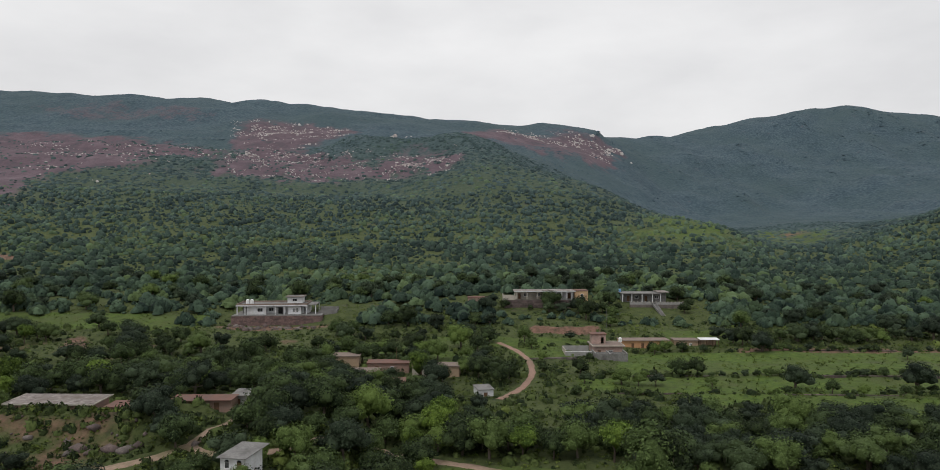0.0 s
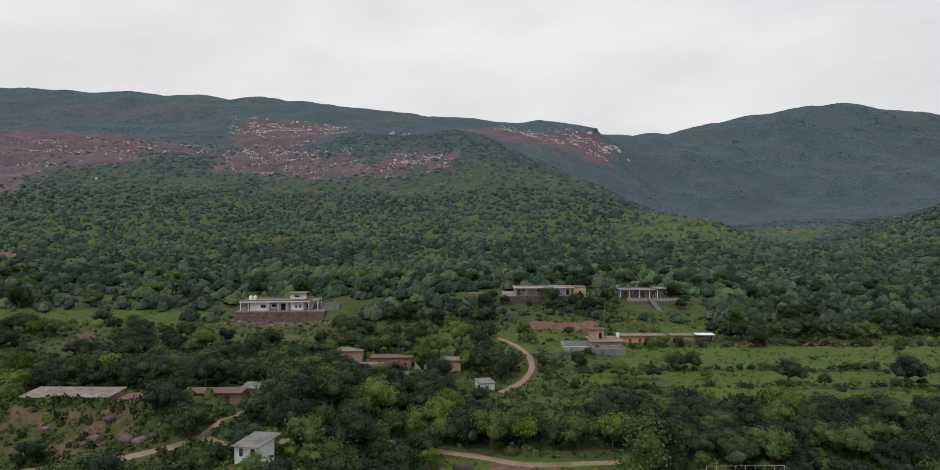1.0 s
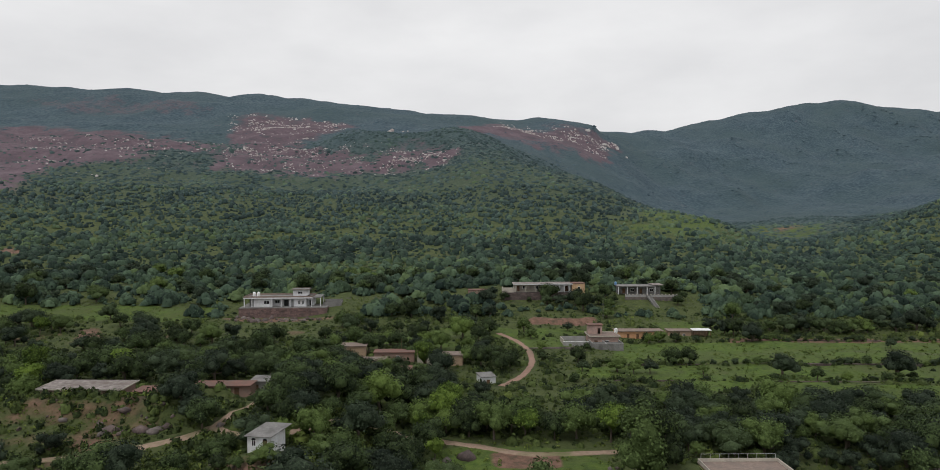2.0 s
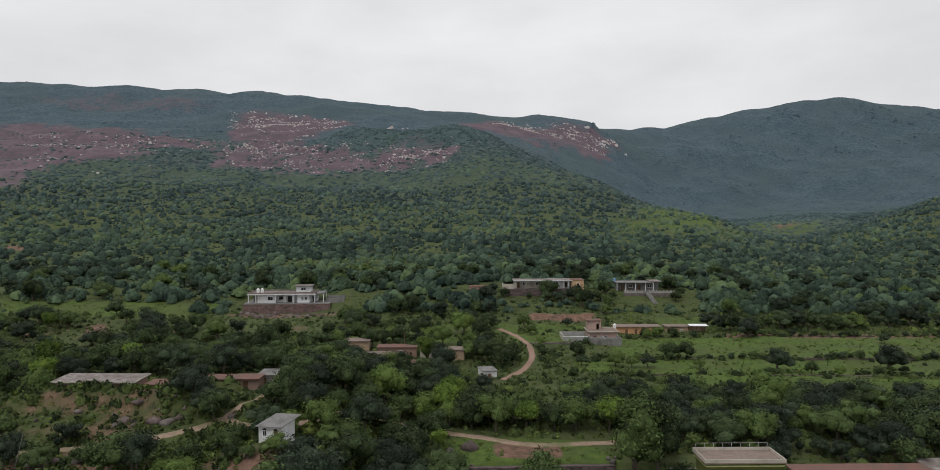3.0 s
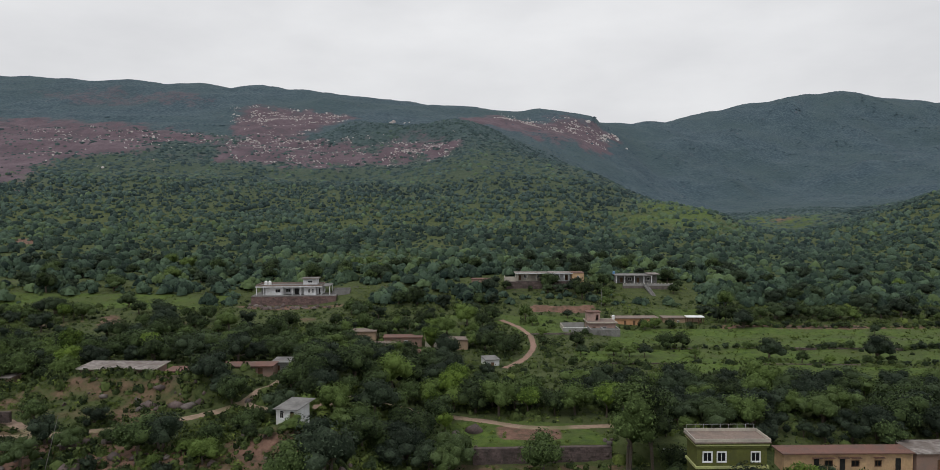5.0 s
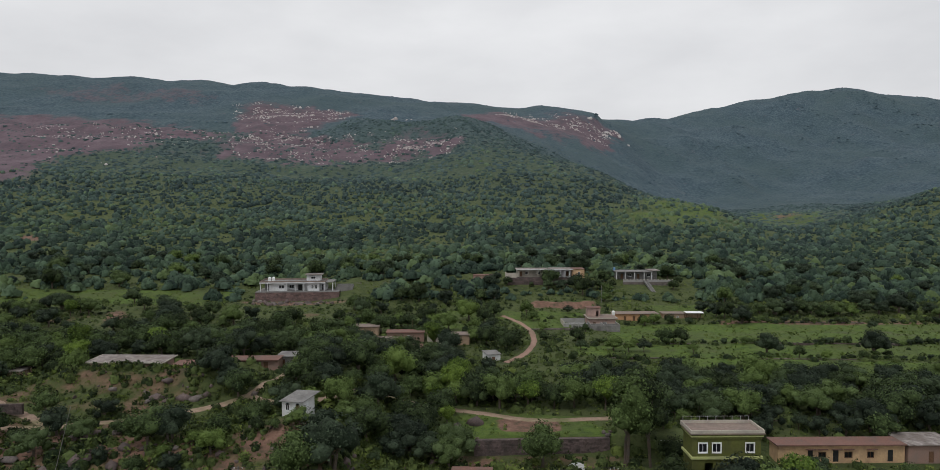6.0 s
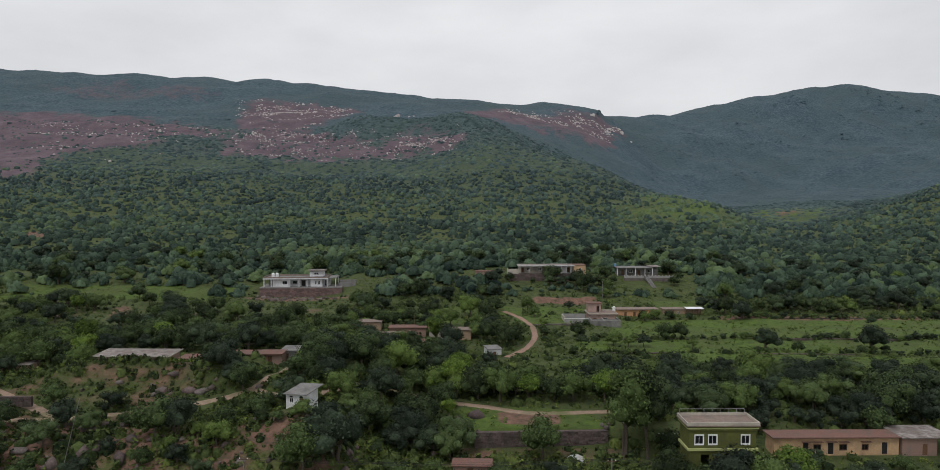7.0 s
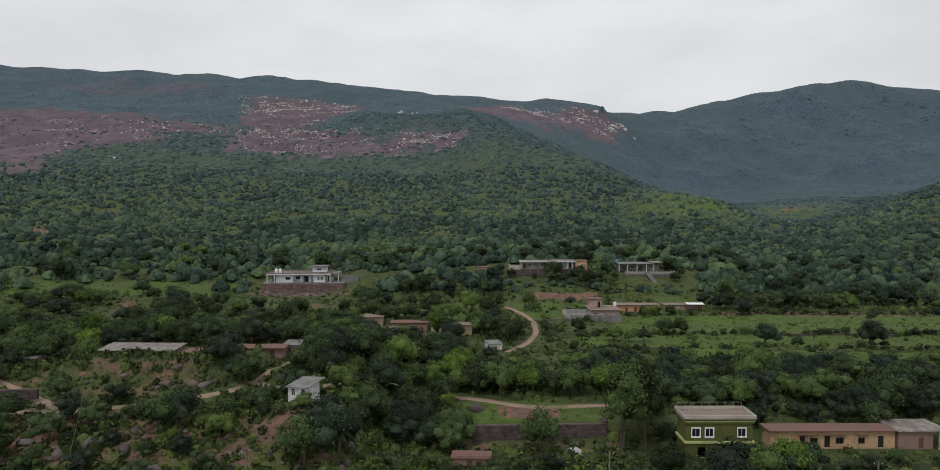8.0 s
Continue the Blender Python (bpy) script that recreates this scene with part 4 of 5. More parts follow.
oh2 = thing("farm_outhouse", pose(-105.0, 100.5, 7.7, 0, 0, 4), "low outhouse with pale flat roof at the farm's edge", "barn")
add_shell(oh2, 12.0, 4.0, 2.2, [(8.0, 9.0, 0, 1.8, "door")], (), "tan")
add_roof(oh2, -0.3, 12.3, -0.5, 4.3, 2.21, 0.16, 0.0, "sheet_roof")

# arched white house beside the track
AH = pose(-32.6, 79.6, 8.4, 0, 0, -9) @ Matrix.Diagonal((0.60, 0.72, 0.66, 1))
ah = thing("arched_house", AH, "white house with arched windows and sloping grey roof", "house")
add_shell(ah, 6.4, 7.0, 2.9, [(1.1, 2.3, 0.5, 2.0, "window"), (4.2, 5.4, 0.0, 2.0, "door")], (), "white", base=-3.6)
for x0, z in ((1.1, 2.0), (4.2, 2.0)):
    bm = bmesh.new()
    pts = [(x0 + 0.6 + 0.62 * math.cos(a), z + 0.45 * math.sin(a)) for a in np.linspace(0, math.pi, 11)]
    f = [bm.verts.new((x, -0.03, zz)) for x, zz in pts]
    g = [bm.verts.new((x, -0.003, zz)) for x, zz in pts]
    bm.faces.new(f[::-1])
    bm.faces.new(g)
    for i in range(11):
        j = (i + 1) % 11
        bm.faces.new((f[i], f[j], g[j], g[i]))
    part("arch_light", bm, M["glass"], ah)
bm = boxes((-0.5, 6.9, -0.7, 8.0, 2.91, 3.07))
for v in bm.verts:
    v.co.z += 0.07 * max(v.co.y, 0)
    v.co.x += 0.12 * v.co.y
part("roof", bm, M["concrete"], ah)

# olive two-storey house
YH = pose(35.0, 69.6, 1.5, 0, 0, 2) @ Matrix.Diagonal((0.75, 0.72, 0.92, 1))
yh = thing("olive_house", YH, "two-storey olive-green house with pale banded roof edge", "house")
add_shell(yh, 14.4, 6.2, 3.1, [(2.6, 4.4, 0.0, 2.4), (7.2, 8.4, 0.0, 2.1, "door"), (11.0, 12.6, 0.9, 2.2, "window")], (), "olive", base=-3.5)
part("floor_band", boxes((-0.35, 14.75, -0.4, 6.4, 3.11, 3.5)), M["lime_trim"], yh)
add_shell(yh, 14.4, 6.2, 3.1, [(1.3, 3.1, 0.7, 2.3, "window"), (4.2, 6.0, 0.7, 2.3, "window"), (11.2, 13.0, 0.7, 2.3, "window")], (), "olive", (0, 0, 3.51), base=0.0)
for x0 in (1.3, 4.2, 11.2):
    part("window_surround", boxes((x0 - 0.13, x0 + 1.93, -0.09, -0.003, 5.81, 5.96), (x0 - 0.13, x0 + 1.93, -0.09, -0.003, 4.06, 4.21),
                                  (x0 - 0.13, x0, -0.09, -0.003, 4.21, 5.81), (x0 + 1.8, x0 + 1.93, -0.09, -0.003, 4.21, 5.81)), M["plastic_white"], yh, "white window surround")
part("cornice", boxes((-0.25, 14.65, -0.3, 6.5, 6.62, 6.95)), M["olive"], yh)
part("cornice", boxes((-0.4, 14.8, -0.45, 6.6, 6.951, 7.2)), M["lime_trim"], yh)
part("cornice", boxes((-0.5, 14.9, -0.55, 6.7, 7.201, 7.42)), M["olive"], yh)
add_roof(yh, -0.65, 15.05, -0.7, 6.9, 7.43, 0.22, 0.5, "mud_roof", "cream")
for k in range(9):
    p = (14.4 * k / 8, 6.62)
    part("rail_post", boxes((p[0] - 0.03, p[0] + 0.03, p[1] - 0.03, p[1] + 0.03, 8.15, 8.86)), M["metal"], yh)
part("rail", boxes((0, 14.4, 6.60, 6.64, 8.86, 8.9)), M["metal"], yh)

# ochre row and brick house beside the field
RW = pose(53.4, 81.4, -0.6, 0, 0, 2)
rw = thing("row_house", RW, "long ochre row house with brown earth roof", "house")
add_shell(rw, 22.2, 3.4, 3.1, [(5.2, 6.1, 0.1, 2.2, "door"), (7.0, 8.4, 0.8, 1.9, "window"), (9.6, 10.6, 0.1, 2.3, "door"), (11.6, 13.0, 0.8, 1.9, "window"), (15.6, 16.8, 0.8, 1.9, "window"), (19.2, 20.2, 0.1, 2.2, "door")], (), "salmon", trim="wood", door="dark", base=-2.0)
add_roof(rw, -0.5, 22.2, -0.6, 3.7, 3.11, 0.22, 0.0, "brick_roof")
for x0 in (5.0, 7.0, 9.5, 11.6, 15.6):
    part("sunshade", boxes((x0 - 0.2, x0 + 1.6, -0.5, -0.003, 2.35, 2.43)), M["brick_roof"], rw)
bh = thing("brick_house", pose(76.0, 81.8, -0.6, 0, 0, 2), "pink brick house with streaked slab roof and porch", "house")
add_shell(bh, 6.2, 6.0, 3.1, [(3.6, 4.5, 0, 2.0, "door")], (), "pink", base=-2.0)
add_roof(bh, -0.3, 9.0, -0.5, 6.5, 3.13, 0.18, 0.0, "sheet_roof")
add_posts(bh, (7.2, 8.6), -0.2, -2.0, 3.12, 0.12, "cream")
wa = thing("white_outhouse", pose(34.2, 86.4, -1.0), "small white outhouse behind trees", "hut")
add_shell(wa, 6.0, 4.0, 2.4, [(2.5, 3.4, 0, 1.9, "door")], (), "white")
add_roof(wa, -0.3, 6.3, -0.3, 4.3, 2.41, 0.16, 0.0, "plastic_white")

# stone-walled yard
stone_wall("yard_wall", 0, 24.5, 0, -3.6, 0.35, 4, "red_stone", "dark drystone retaining wall of the grassy yard", 9, (0.6, 83.6, 1.9), 0.65, 0.36, 1.0)


# ---- trees placed one by one ----
TREES = [
    make_tree("broadleaf_tree", 1, 3.2, 3.3, 1200, 0.18, "leaf", "round-crowned green broadleaf tree in the valley"),
    make_tree("small_tree", 2, 2.6, 2.8, 900, 0.173, "leaf", "small leafy green tree with uneven crown"),
    make_tree("spreading_tree", 3, 3.9, 4.2, 1600, 0.187, "leaf", "large spreading green broadleaf tree", 8),
    make_tree("acacia_tree", 4, 3.0, 3.0, 1050, 0.158, "leaf_dark", "grey-green thorn tree with airy crown", 7, 2),
    make_tree("thorn_tree", 5, 3.7, 3.6, 1400, 0.166, "leaf_dark", "dark grey-green spreading thorn tree", 8, 2),
    make_tree("young_tree", 6, 2.5, 3.8, 1200, 0.173, "leaf_bright", "bright yellow-green young leafy tree", 6, 1, 1.3),
    make_tree("field_tree", 7, 2.1, 2.5, 750, 0.151, "leaf_dark", "small open-crowned field tree", 5),
    make_tree("tall_tree", 8, 3.0, 7.4, 2400, 0.158, "leaf", "tall feathery green tree with forked trunk", 11, 2, 2.2, "bark"),
]
rs = np.random.RandomState(42)
placed = []


def low_growth(x, y):
    w = np.zeros(np.shape(x))
    for x0, x1, y0, y1 in LOW:
        w = np.maximum(w, step(x0 - 4, x0 + 4, x) * step(x1 + 4, x1 - 4, x) * step(y0 - 3, y0 + 3, y) * step(y1 + 3, y1 - 3, y))
    return w


def wooded(x, y):
    """How thickly trees stand, from 0 to 1."""
    f = float(open_field(np.array(x), np.array(y)))
    w = 0.95
    if y > 124:
        w = 0.30
    if 124 < y < 150 and x < 4:
        w = 0.75 if x > -60 else 0.12
    if y > 136 and x < -36:
        w = 0.17
    if x > 22 and 124 < y < 215:
        w = 0.02
    if 4 < x < 34 and 132 < y < 215:
        w = 0.05
    if 5 < x < 21 and 112 < y < 150:
        w = 0.0
    if -95 < x < -42 and 76 < y < 102:
        w = 0.02
    if y < (80 if x < -14 else 92):
        w = 0.05 if x < -14 else 0.25
    if y < 76:
        w = 0.8 if x > 34 else 0.12
    if 50 < x < 88 and 64 < y < 79:
        w = 0.0
    return w * (1 - 0.98 * f) * (1 - 0.97 * float(low_growth(np.array(x), np.array(y))))


def stand(kind, x, y, s=1.0, sink=0.15):
    z = float(height(x, y)) - sink
    copy_thing(TREES[kind], pose(x, y, z, rs.uniform(-4, 4), rs.uniform(-4, 4), rs.uniform(0, 360)) @ Matrix.Diagonal((s, s, s * rs.uniform(0.9, 1.12), 1)))
    placed.append((x, y))


# trees that stand alone or mark a place: kind, x, y, scale
for kind, x, y, s in (
    (0, 56, 166, 0.95), (0, 61, 167, 0.9), (0, 30, 167, 0.85), (6, 30, 158, 0.9), (0, 39, 156, 0.9), (6, 43, 155, 0.9), (6, 47, 154, 1.0), (6, 61, 155, 0.8),
    (4, 80, 151, 1.0), (1, 88, 150, 0.8), (4, 108, 149, 1.15), (6, 130, 190, 0.9), (0, 6, 207, 1.0), (1, 17.8, 209, 1.1), (6, 33, 213, 0.9), (2, 82, 262, 1.0),
    (2, 88, 208, 0.9), (3, 83, 217, 1.0), (1, 57, 197, 0.8), (6, 111, 217, 1.1), (2, 116, 214, 1.0),
):
    stand(kind, x, y, s)
for kind, x, y, s in (
    (5, -12, 156.5, 1.35), (0, -18, 138, 0.9), (3, -13, 139.5, 0.8), (1, -23.5, 152, 0.8), (4, -19, 155, 0.75), (0, -7, 138.5, 0.9), (2, -38, 166, 0.9), (1, -6, 158, 1.0), (3, -38, 160, 1.0), (0, -22.66, 132.2, 0.9), (2, -16.36, 134.8, 0.8), (1, -10.81, 137.5, 0.9), (1, -20, 175, 0.9), (0, -14, 173, 1.0), (2, -30, 177, 0.9), (2, -9, 182, 0.9), (1, -17, 171, 1.0), (0, 0, 165, 1.0), (2, 3, 160, 0.9), (2, 9, 156, 0.9), (2, -47, 170, 1.0),
    (5, -75.99, 125.8, 1.2), (0, -72.88, 127.4, 1.2), (2, -53.46, 102.1, 1.05), (3, -53.24, 119.5, 1.2), (0, -55.91, 119.5, 1.1), (3, -64.91, 122.6, 1.2), (2, -81.19, 127.4, 1.1), (0, -100.2, 130.6, 1.0),
    (2, -44.55, 91.92, 0.8), (1, -37.26, 84.41, 0.7), (4, -50.22, 96.54, 1.0), (4, -46.98, 94.69, 0.9), 
    (1, 57, 200.5, 0.75), (2, 61, 200, 0.6), (0, 66.5, 200.5, 0.7), (6, 73, 200, 0.7), (1, 35, 183, 0.6), (4, 28.5, 243.5, 0.75), (3, 34, 243, 0.95), (4, 40, 244, 1.0), (3, 44.5, 242.5, 0.95), (0, 49, 245, 0.9), (2, 30.5, 248.0, 1.15), (1, 22, 247, 0.5), (0, 12.5, 249, 0.7), (2, 53, 252, 0.9), (1, 84, 253, 0.9), (0, 55.5, 248, 0.6), (2, 80, 246, 0.7), (1, 5.5, 214, 0.9), (1, -32.4, 74.31, 0.5), (0, -35.64, 75.46, 0.5), (4, -28.35, 74.69, 0.6), (1, -59.94, 77, 0.6), (0, -55.08, 78.65, 0.5), (4, -64.8, 73.92, 0.7), (0, -81, 75.46, 0.9), (1, -74.52, 73.92, 0.6), (3, -84.24, 80.29, 0.7), (0, 19.5, 199, 0.7), (1, 21, 180, 0.7), (2, 7, 168, 0.8), (0, 5, 188, 0.8), (1, 20.5, 170, 0.6),
):
    stand(kind, x, y, s)
for kind, x, y, s in (
    (0, 36.5, 64.5, 1.2), (4, 40, 63.5, 1.3), (2, 44, 64.5, 1.1), (3, 47.5, 65, 1.2), (5, 50.5, 67, 1.25), (3, 58, 76.5, 0.62), (0, 72.5, 75.5, 0.62), (4, 66, 72, 0.6), (1, 79, 74, 0.6), (3, 62, 71, 0.6), (2, 54, 70, 0.7), (7, 26.99, 79, 1.45), (7, 30.98, 80, 1.25), (4, -21.87, 68.54, 1.5), (2, -25.92, 65.27, 1.1), (2, -52.65, 72.38, 1.1), (4, -49.41, 73.92, 1.0), (1, -42.12, 75.46, 0.9), (0, 48.67, 64, 0.66), (6, 54.87, 72, 0.6), 
    (2, 12.35, 79, 1.0), (1, 39.83, 67.7, 0.68), (3, 44.25, 67.5, 0.68), (0, 35.84, 67.1, 0.6), (1, -76.95, 84.41, 1.1), (3, -69.66, 69.31, 0.9), (0, 77.88, 66, 0.54), (3, 85.84, 68, 0.6), (0, 4.904, 69, 0.8), (1, -10.93, 67.49, 0.8), (2, 31.86, 87, 1.0), (2, 36.29, 65.3, 0.68), (0, 41.15, 65.3, 0.9), (3, 44.69, 65.7, 0.94), (1, 47.35, 66.5, 0.75), (0, 49.56, 67.5, 0.63), (2, 48.23, 71.5, 0.48), (2, 32.3, 69, 0.9), (4, 34.07, 64.5, 0.6), (0, 58.41, 70.8, 0.39), (4, 73.45, 70.8, 0.42), 
):
    stand(kind, x, y, s)
tries = 0
while len(placed) < 660 and tries < 30000:
    tries += 1
    y = 60 + 151 * rs.uniform() ** 1.2
    half = 0.70 * (y + 50) + 6
    x = rs.uniform(-half, half)
    if rs.uniform() > wooded(x, y) or blocked(x, y):
        continue
    if any((x - p) ** 2 + (y - q) ** 2 < 12 for p, q in placed):
        continue
    bright = 100 < y < 112 and -25 < x < 35
    kind = rs.choice(8, p=(0.2, 0.17, 0.13, 0.23, 0.20, 0.02, 0.05, 0.0) if x < 20 else (0.10, 0.09, 0.09, 0.36, 0.31, 0.01, 0.04, 0.0)) if not bright else rs.choice((0, 2, 5), p=(0.42, 0.38, 0.20))
    low = 0.62 if y < 76 or (124 < y < 150 and x > -5) else 1.0
    stand(kind, x, y, rs.uniform(0.7, 1.2) * low)
# bushes along the terrace edges of the fields
for y0, x0, x1 in ((166, 36, 145), (148.4, 34, 130), (202.5, 84, 165)):
    x = x0
    while x < x1:
        if waves(np.array(x), np.array(y0), 24, 61) > -0.15:
            stand(rs.choice((0, 1, 3)), x, y0 + rs.uniform(-0.7, 0.7), rs.uniform(0.26, 0.55), 0.35)
        x += rs.uniform(1.5, 3.6)
# row of round trees behind the upper field
x = 86.0
while x < 190:
    stand(rs.choice((0, 3, 4)), x, 213 + 0.04 * (x - 86) + rs.uniform(-2, 2), rs.uniform(0.8, 1.25), 0.3)
    x += rs.uniform(3.6, 7.5)
# belt of larger trees at the foot of the slope
belt = 0
while belt < 130:
    y = rs.uniform(213, 318)
    x = rs.uniform(-0.66, 0.66) * (y + 50)
    if blocked(x, y) or rs.uniform() < float(open_field(np.array(x), np.array(y))) + 0.7 * float(low_growth(np.array(x), np.array(y))):
        continue
    if any((x - p) ** 2 + (y - q) ** 2 < 20 for p, q in placed):
        continue
    stand(rs.choice((0, 1, 2, 3, 4), p=(0.15, 0.1, 0.15, 0.3, 0.3)), x, y, rs.uniform(0.8, 1.3), 0.3)
    belt += 1
for proto in TREES:
    for o in (*proto.children_recursive, proto):
        bpy.data.objects.remove(o)


# ---- woods on the slopes: many bushes, joined ----
def thicket(name, material, label, d0, d1, spacing, sub, leaves, size, r0, r1, seed, keep=None, gaps=0.38, grass=0.97, flat=1.0):
    q = np.random.RandomState(seed)
    temps = []
    for k in range(8):
        blobs, body = [(0, 0, 0.3, 0.95, 0.75)], []
        if sub > 1:
            blobs = [(0, 0, 0.42, 0.62, 0.60)] + [(0.52 * math.cos(a + 0.4 * k), 0.52 * math.sin(a + 0.4 * k), q.uniform(0.1, 0.45), q.uniform(0.38, 0.56), q.uniform(0.38, 0.55)) for a in np.arange(sub - 1) * 6.283 / (sub - 1)]
        for bx, by, bz, br, bh in blobs if sub > 1 else [(0, 0, 0, 0.95, 0.9)][:sub]:
            v, f = dome(q, 0.17, sub > 2)
            body.append((v * np.array([br, br, bh]) + np.array([bx, by, bz]) * (sub > 1), f))
        if leaves:
            body.append(leaf_cloud(q, blobs, leaves, size, 0.75))
        temps.append(joined(body))
    area = 0.74 * (d1 * d1 - d0 * d0)
    n = int(area / spacing ** 2)
    d = np.sqrt(q.uniform(d0 * d0, d1 * d1, n))
    x = q.uniform(-0.74, 0.74, n) * d
    y = d - 42
    ok = q.uniform(size=n) > np.maximum.reduce([0.88 * quarry_zone(x, y), grass * open_field(x, y), 0.9 * bare_zone(x, y), 1.0 * meadow(x, y)])
    ok &= (0.5 + 0.3 * waves(x, y, 45, seed) + 0.3 * waves(x, y, 120, 16)) > q.uniform(-0.9, gaps, n)
    if keep is not None:
        ok &= keep(x, y)
    x, y = x[ok], y[ok]
    n = len(x)
    z = height(x, y)
    ang = q.uniform(0, 6.283, n)
    r = r0 + (r1 - r0) * q.uniform(size=n) ** 2.2
    r = r * (1 - 0.35 * low_growth(x, y))
    hh = r * q.uniform(0.75, 1.25, n) * flat
    z = z - r * (0.22 * step(280, 500, y + 42) + 0.16 * step(900, 1200, y + 42))
    # weight of the haze in the leaf colour, growing with distance
    haze = np.clip(step(300, 950, y + 42) + 0.12 * waves(x, y, 90, 8) * step(400, 600, y + 42), 0, 1)
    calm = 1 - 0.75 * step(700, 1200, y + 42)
    tint = np.clip(0.45 + calm * (0.24 * waves(x, y, 60, seed + 1) + 0.30 * waves(x, y, 190, 15) + q.normal(0, 0.22, n)) + 0.6 * meadow(x, y), 0, 1)
    pick = q.randint(0, 8, n)
    body, tints, hazes = [], [], []
    for k in range(8):
        s = pick == k
        tv, tf = temps[k]
        c, sn = np.cos(ang[s])[:, None], np.sin(ang[s])[:, None]
        v = np.empty((s.sum(), len(tv), 3))
        v[..., 0] = (tv[:, 0] * c - tv[:, 1] * sn) * r[s][:, None] + x[s][:, None]
        v[..., 1] = (tv[:, 0] * sn + tv[:, 1] * c) * r[s][:, None] + y[s][:, None]
        v[..., 2] = tv[:, 2] * hh[s][:, None] + z[s][:, None]
        f = tf[None] + (np.arange(s.sum()) * len(tv))[:, None, None]
        body.append((v.reshape(-1, 3), f.reshape(-1, 3)))
        tints.append(np.repeat(tint[s], len(tv)))
        hazes.append(np.repeat(haze[s], len(tv)))
    v, f = joined(body)
    me = mesh_np(name, v, f, M[material], {"tint": np.concatenate(tints), "haze": np.concatenate(hazes)})
    me.polygons.foreach_set("use_smooth", np.ones(len(f), bool))
    tagged(new(name, me), label, "woods", kind="stuff")


def off_plan(x, y):
    ok = np.ones(len(x), bool)
    for x0, x1, y0, y1 in CLEAR:
        ok &= ~((x > x0) & (x < x1) & (y > y0 + 3) & (y < y1))
    return ok


def footprints():
    """Ground covered by buildings: x0, x1, y0, y1."""
    bpy.context.view_layer.update()
    out = []
    for o in scene.objects:
        if o.parent is None and o.get("category") in ("house", "hut", "barn", "shed", "annex", "wall", "stairs", "stone wall"):
            c = [k.matrix_world @ Vector(b) for k in o.children if k.type == "MESH" for b in k.bound_box]
            out.append((min(v.x for v in c) - 0.4, max(v.x for v in c) + 0.4, min(v.y for v in c) - 0.4, max(v.y for v in c) + 0.4))
    return out


FOOT = footprints()


def clear_all(x, y):
    """Free of buildings and roads."""
    ok = np.ones(len(x), bool)
    for x0, x1, y0, y1 in FOOT:
        ok &= ~((x > x0) & (x < x1) & (y > y0) & (y < y1))
    for line, half in ROADS:
        for p, q in zip(line, line[1:]):
            dx, dy = q[0] - p[0], q[1] - p[1]
            s = np.clip(((x - p[0]) * dx + (y - p[1]) * dy) / (dx * dx + dy * dy), 0, 1)
            ok &= np.hypot(x - p[0] - s * dx, y - p[1] - s * dy) > half + 0.5
    return ok


thicket("grass_tufts", "tuft", "tufts of tall green grass and weeds on open ground", 94, 300, 1.85, 0, 8, 0.5, 0.25, 0.6, 70, clear_all, -0.2, 0.55)
thicket("undergrowth", "woods", "low green shrubs and weeds covering the valley floor", 94, 285, 2.35, 1, 12, 0.26, 0.35, 1.5, 71, clear_all, 0.2, 0.985, 1.15)
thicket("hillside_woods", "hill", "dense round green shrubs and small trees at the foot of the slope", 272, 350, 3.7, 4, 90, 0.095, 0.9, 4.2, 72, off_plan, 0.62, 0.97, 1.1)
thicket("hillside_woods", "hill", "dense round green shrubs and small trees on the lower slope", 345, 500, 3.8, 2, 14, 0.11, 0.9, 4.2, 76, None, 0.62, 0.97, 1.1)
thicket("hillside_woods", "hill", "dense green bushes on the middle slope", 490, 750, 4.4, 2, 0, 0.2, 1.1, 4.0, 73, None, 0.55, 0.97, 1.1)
thicket("hill_scrub", "hill", "grey-green scrub on the upper hillside, bluish haze in its colour", 740, 1080, 4.8, 1, 0, 0.5, 1.3, 3.8, 74, None, 0.45, 0.8, 0.85)
thicket("hill_scrub", "hazed_far_hill", "distant scrub up to the skyline, coloured with blue haze", 1060, 2250, 13.0, 1, 0, 0.8, 2.4, 5.4, 75, None, 0.4, 0.9, 0.40)


def on_bank(x, y):
    return clear_all(x, y) & (x > -105) & (x < np.where(y < 80, 30, -12)) & (y > 60) & (y < 104)


thicket("bank_shrubs", "woods", "bright low shrubs and weeds between the boulders of the bank", 96, 150, 1.35, 1, 22, 0.34, 0.3, 1.4, 77, on_bank, 0.25, 0.97, 1.2)


thicket("bank_weeds", "tuft", "bright weeds and grass covering the stony bank", 96, 150, 0.95, 0, 8, 0.5, 0.35, 0.9, 78, on_bank, 0.1, 0.0)


def rock_mesh(rs, material, sub=1, rough=0.2):
    v, f = lump(rs, sub, rough, -2)
    v = v * np.array([1, rs.uniform(0.6, 0.9), rs.uniform(0.5, 0.8)])
    return mesh_np("boulder", v * (1 + rs.normal(0, 0.16, v.shape)), f, M[material])


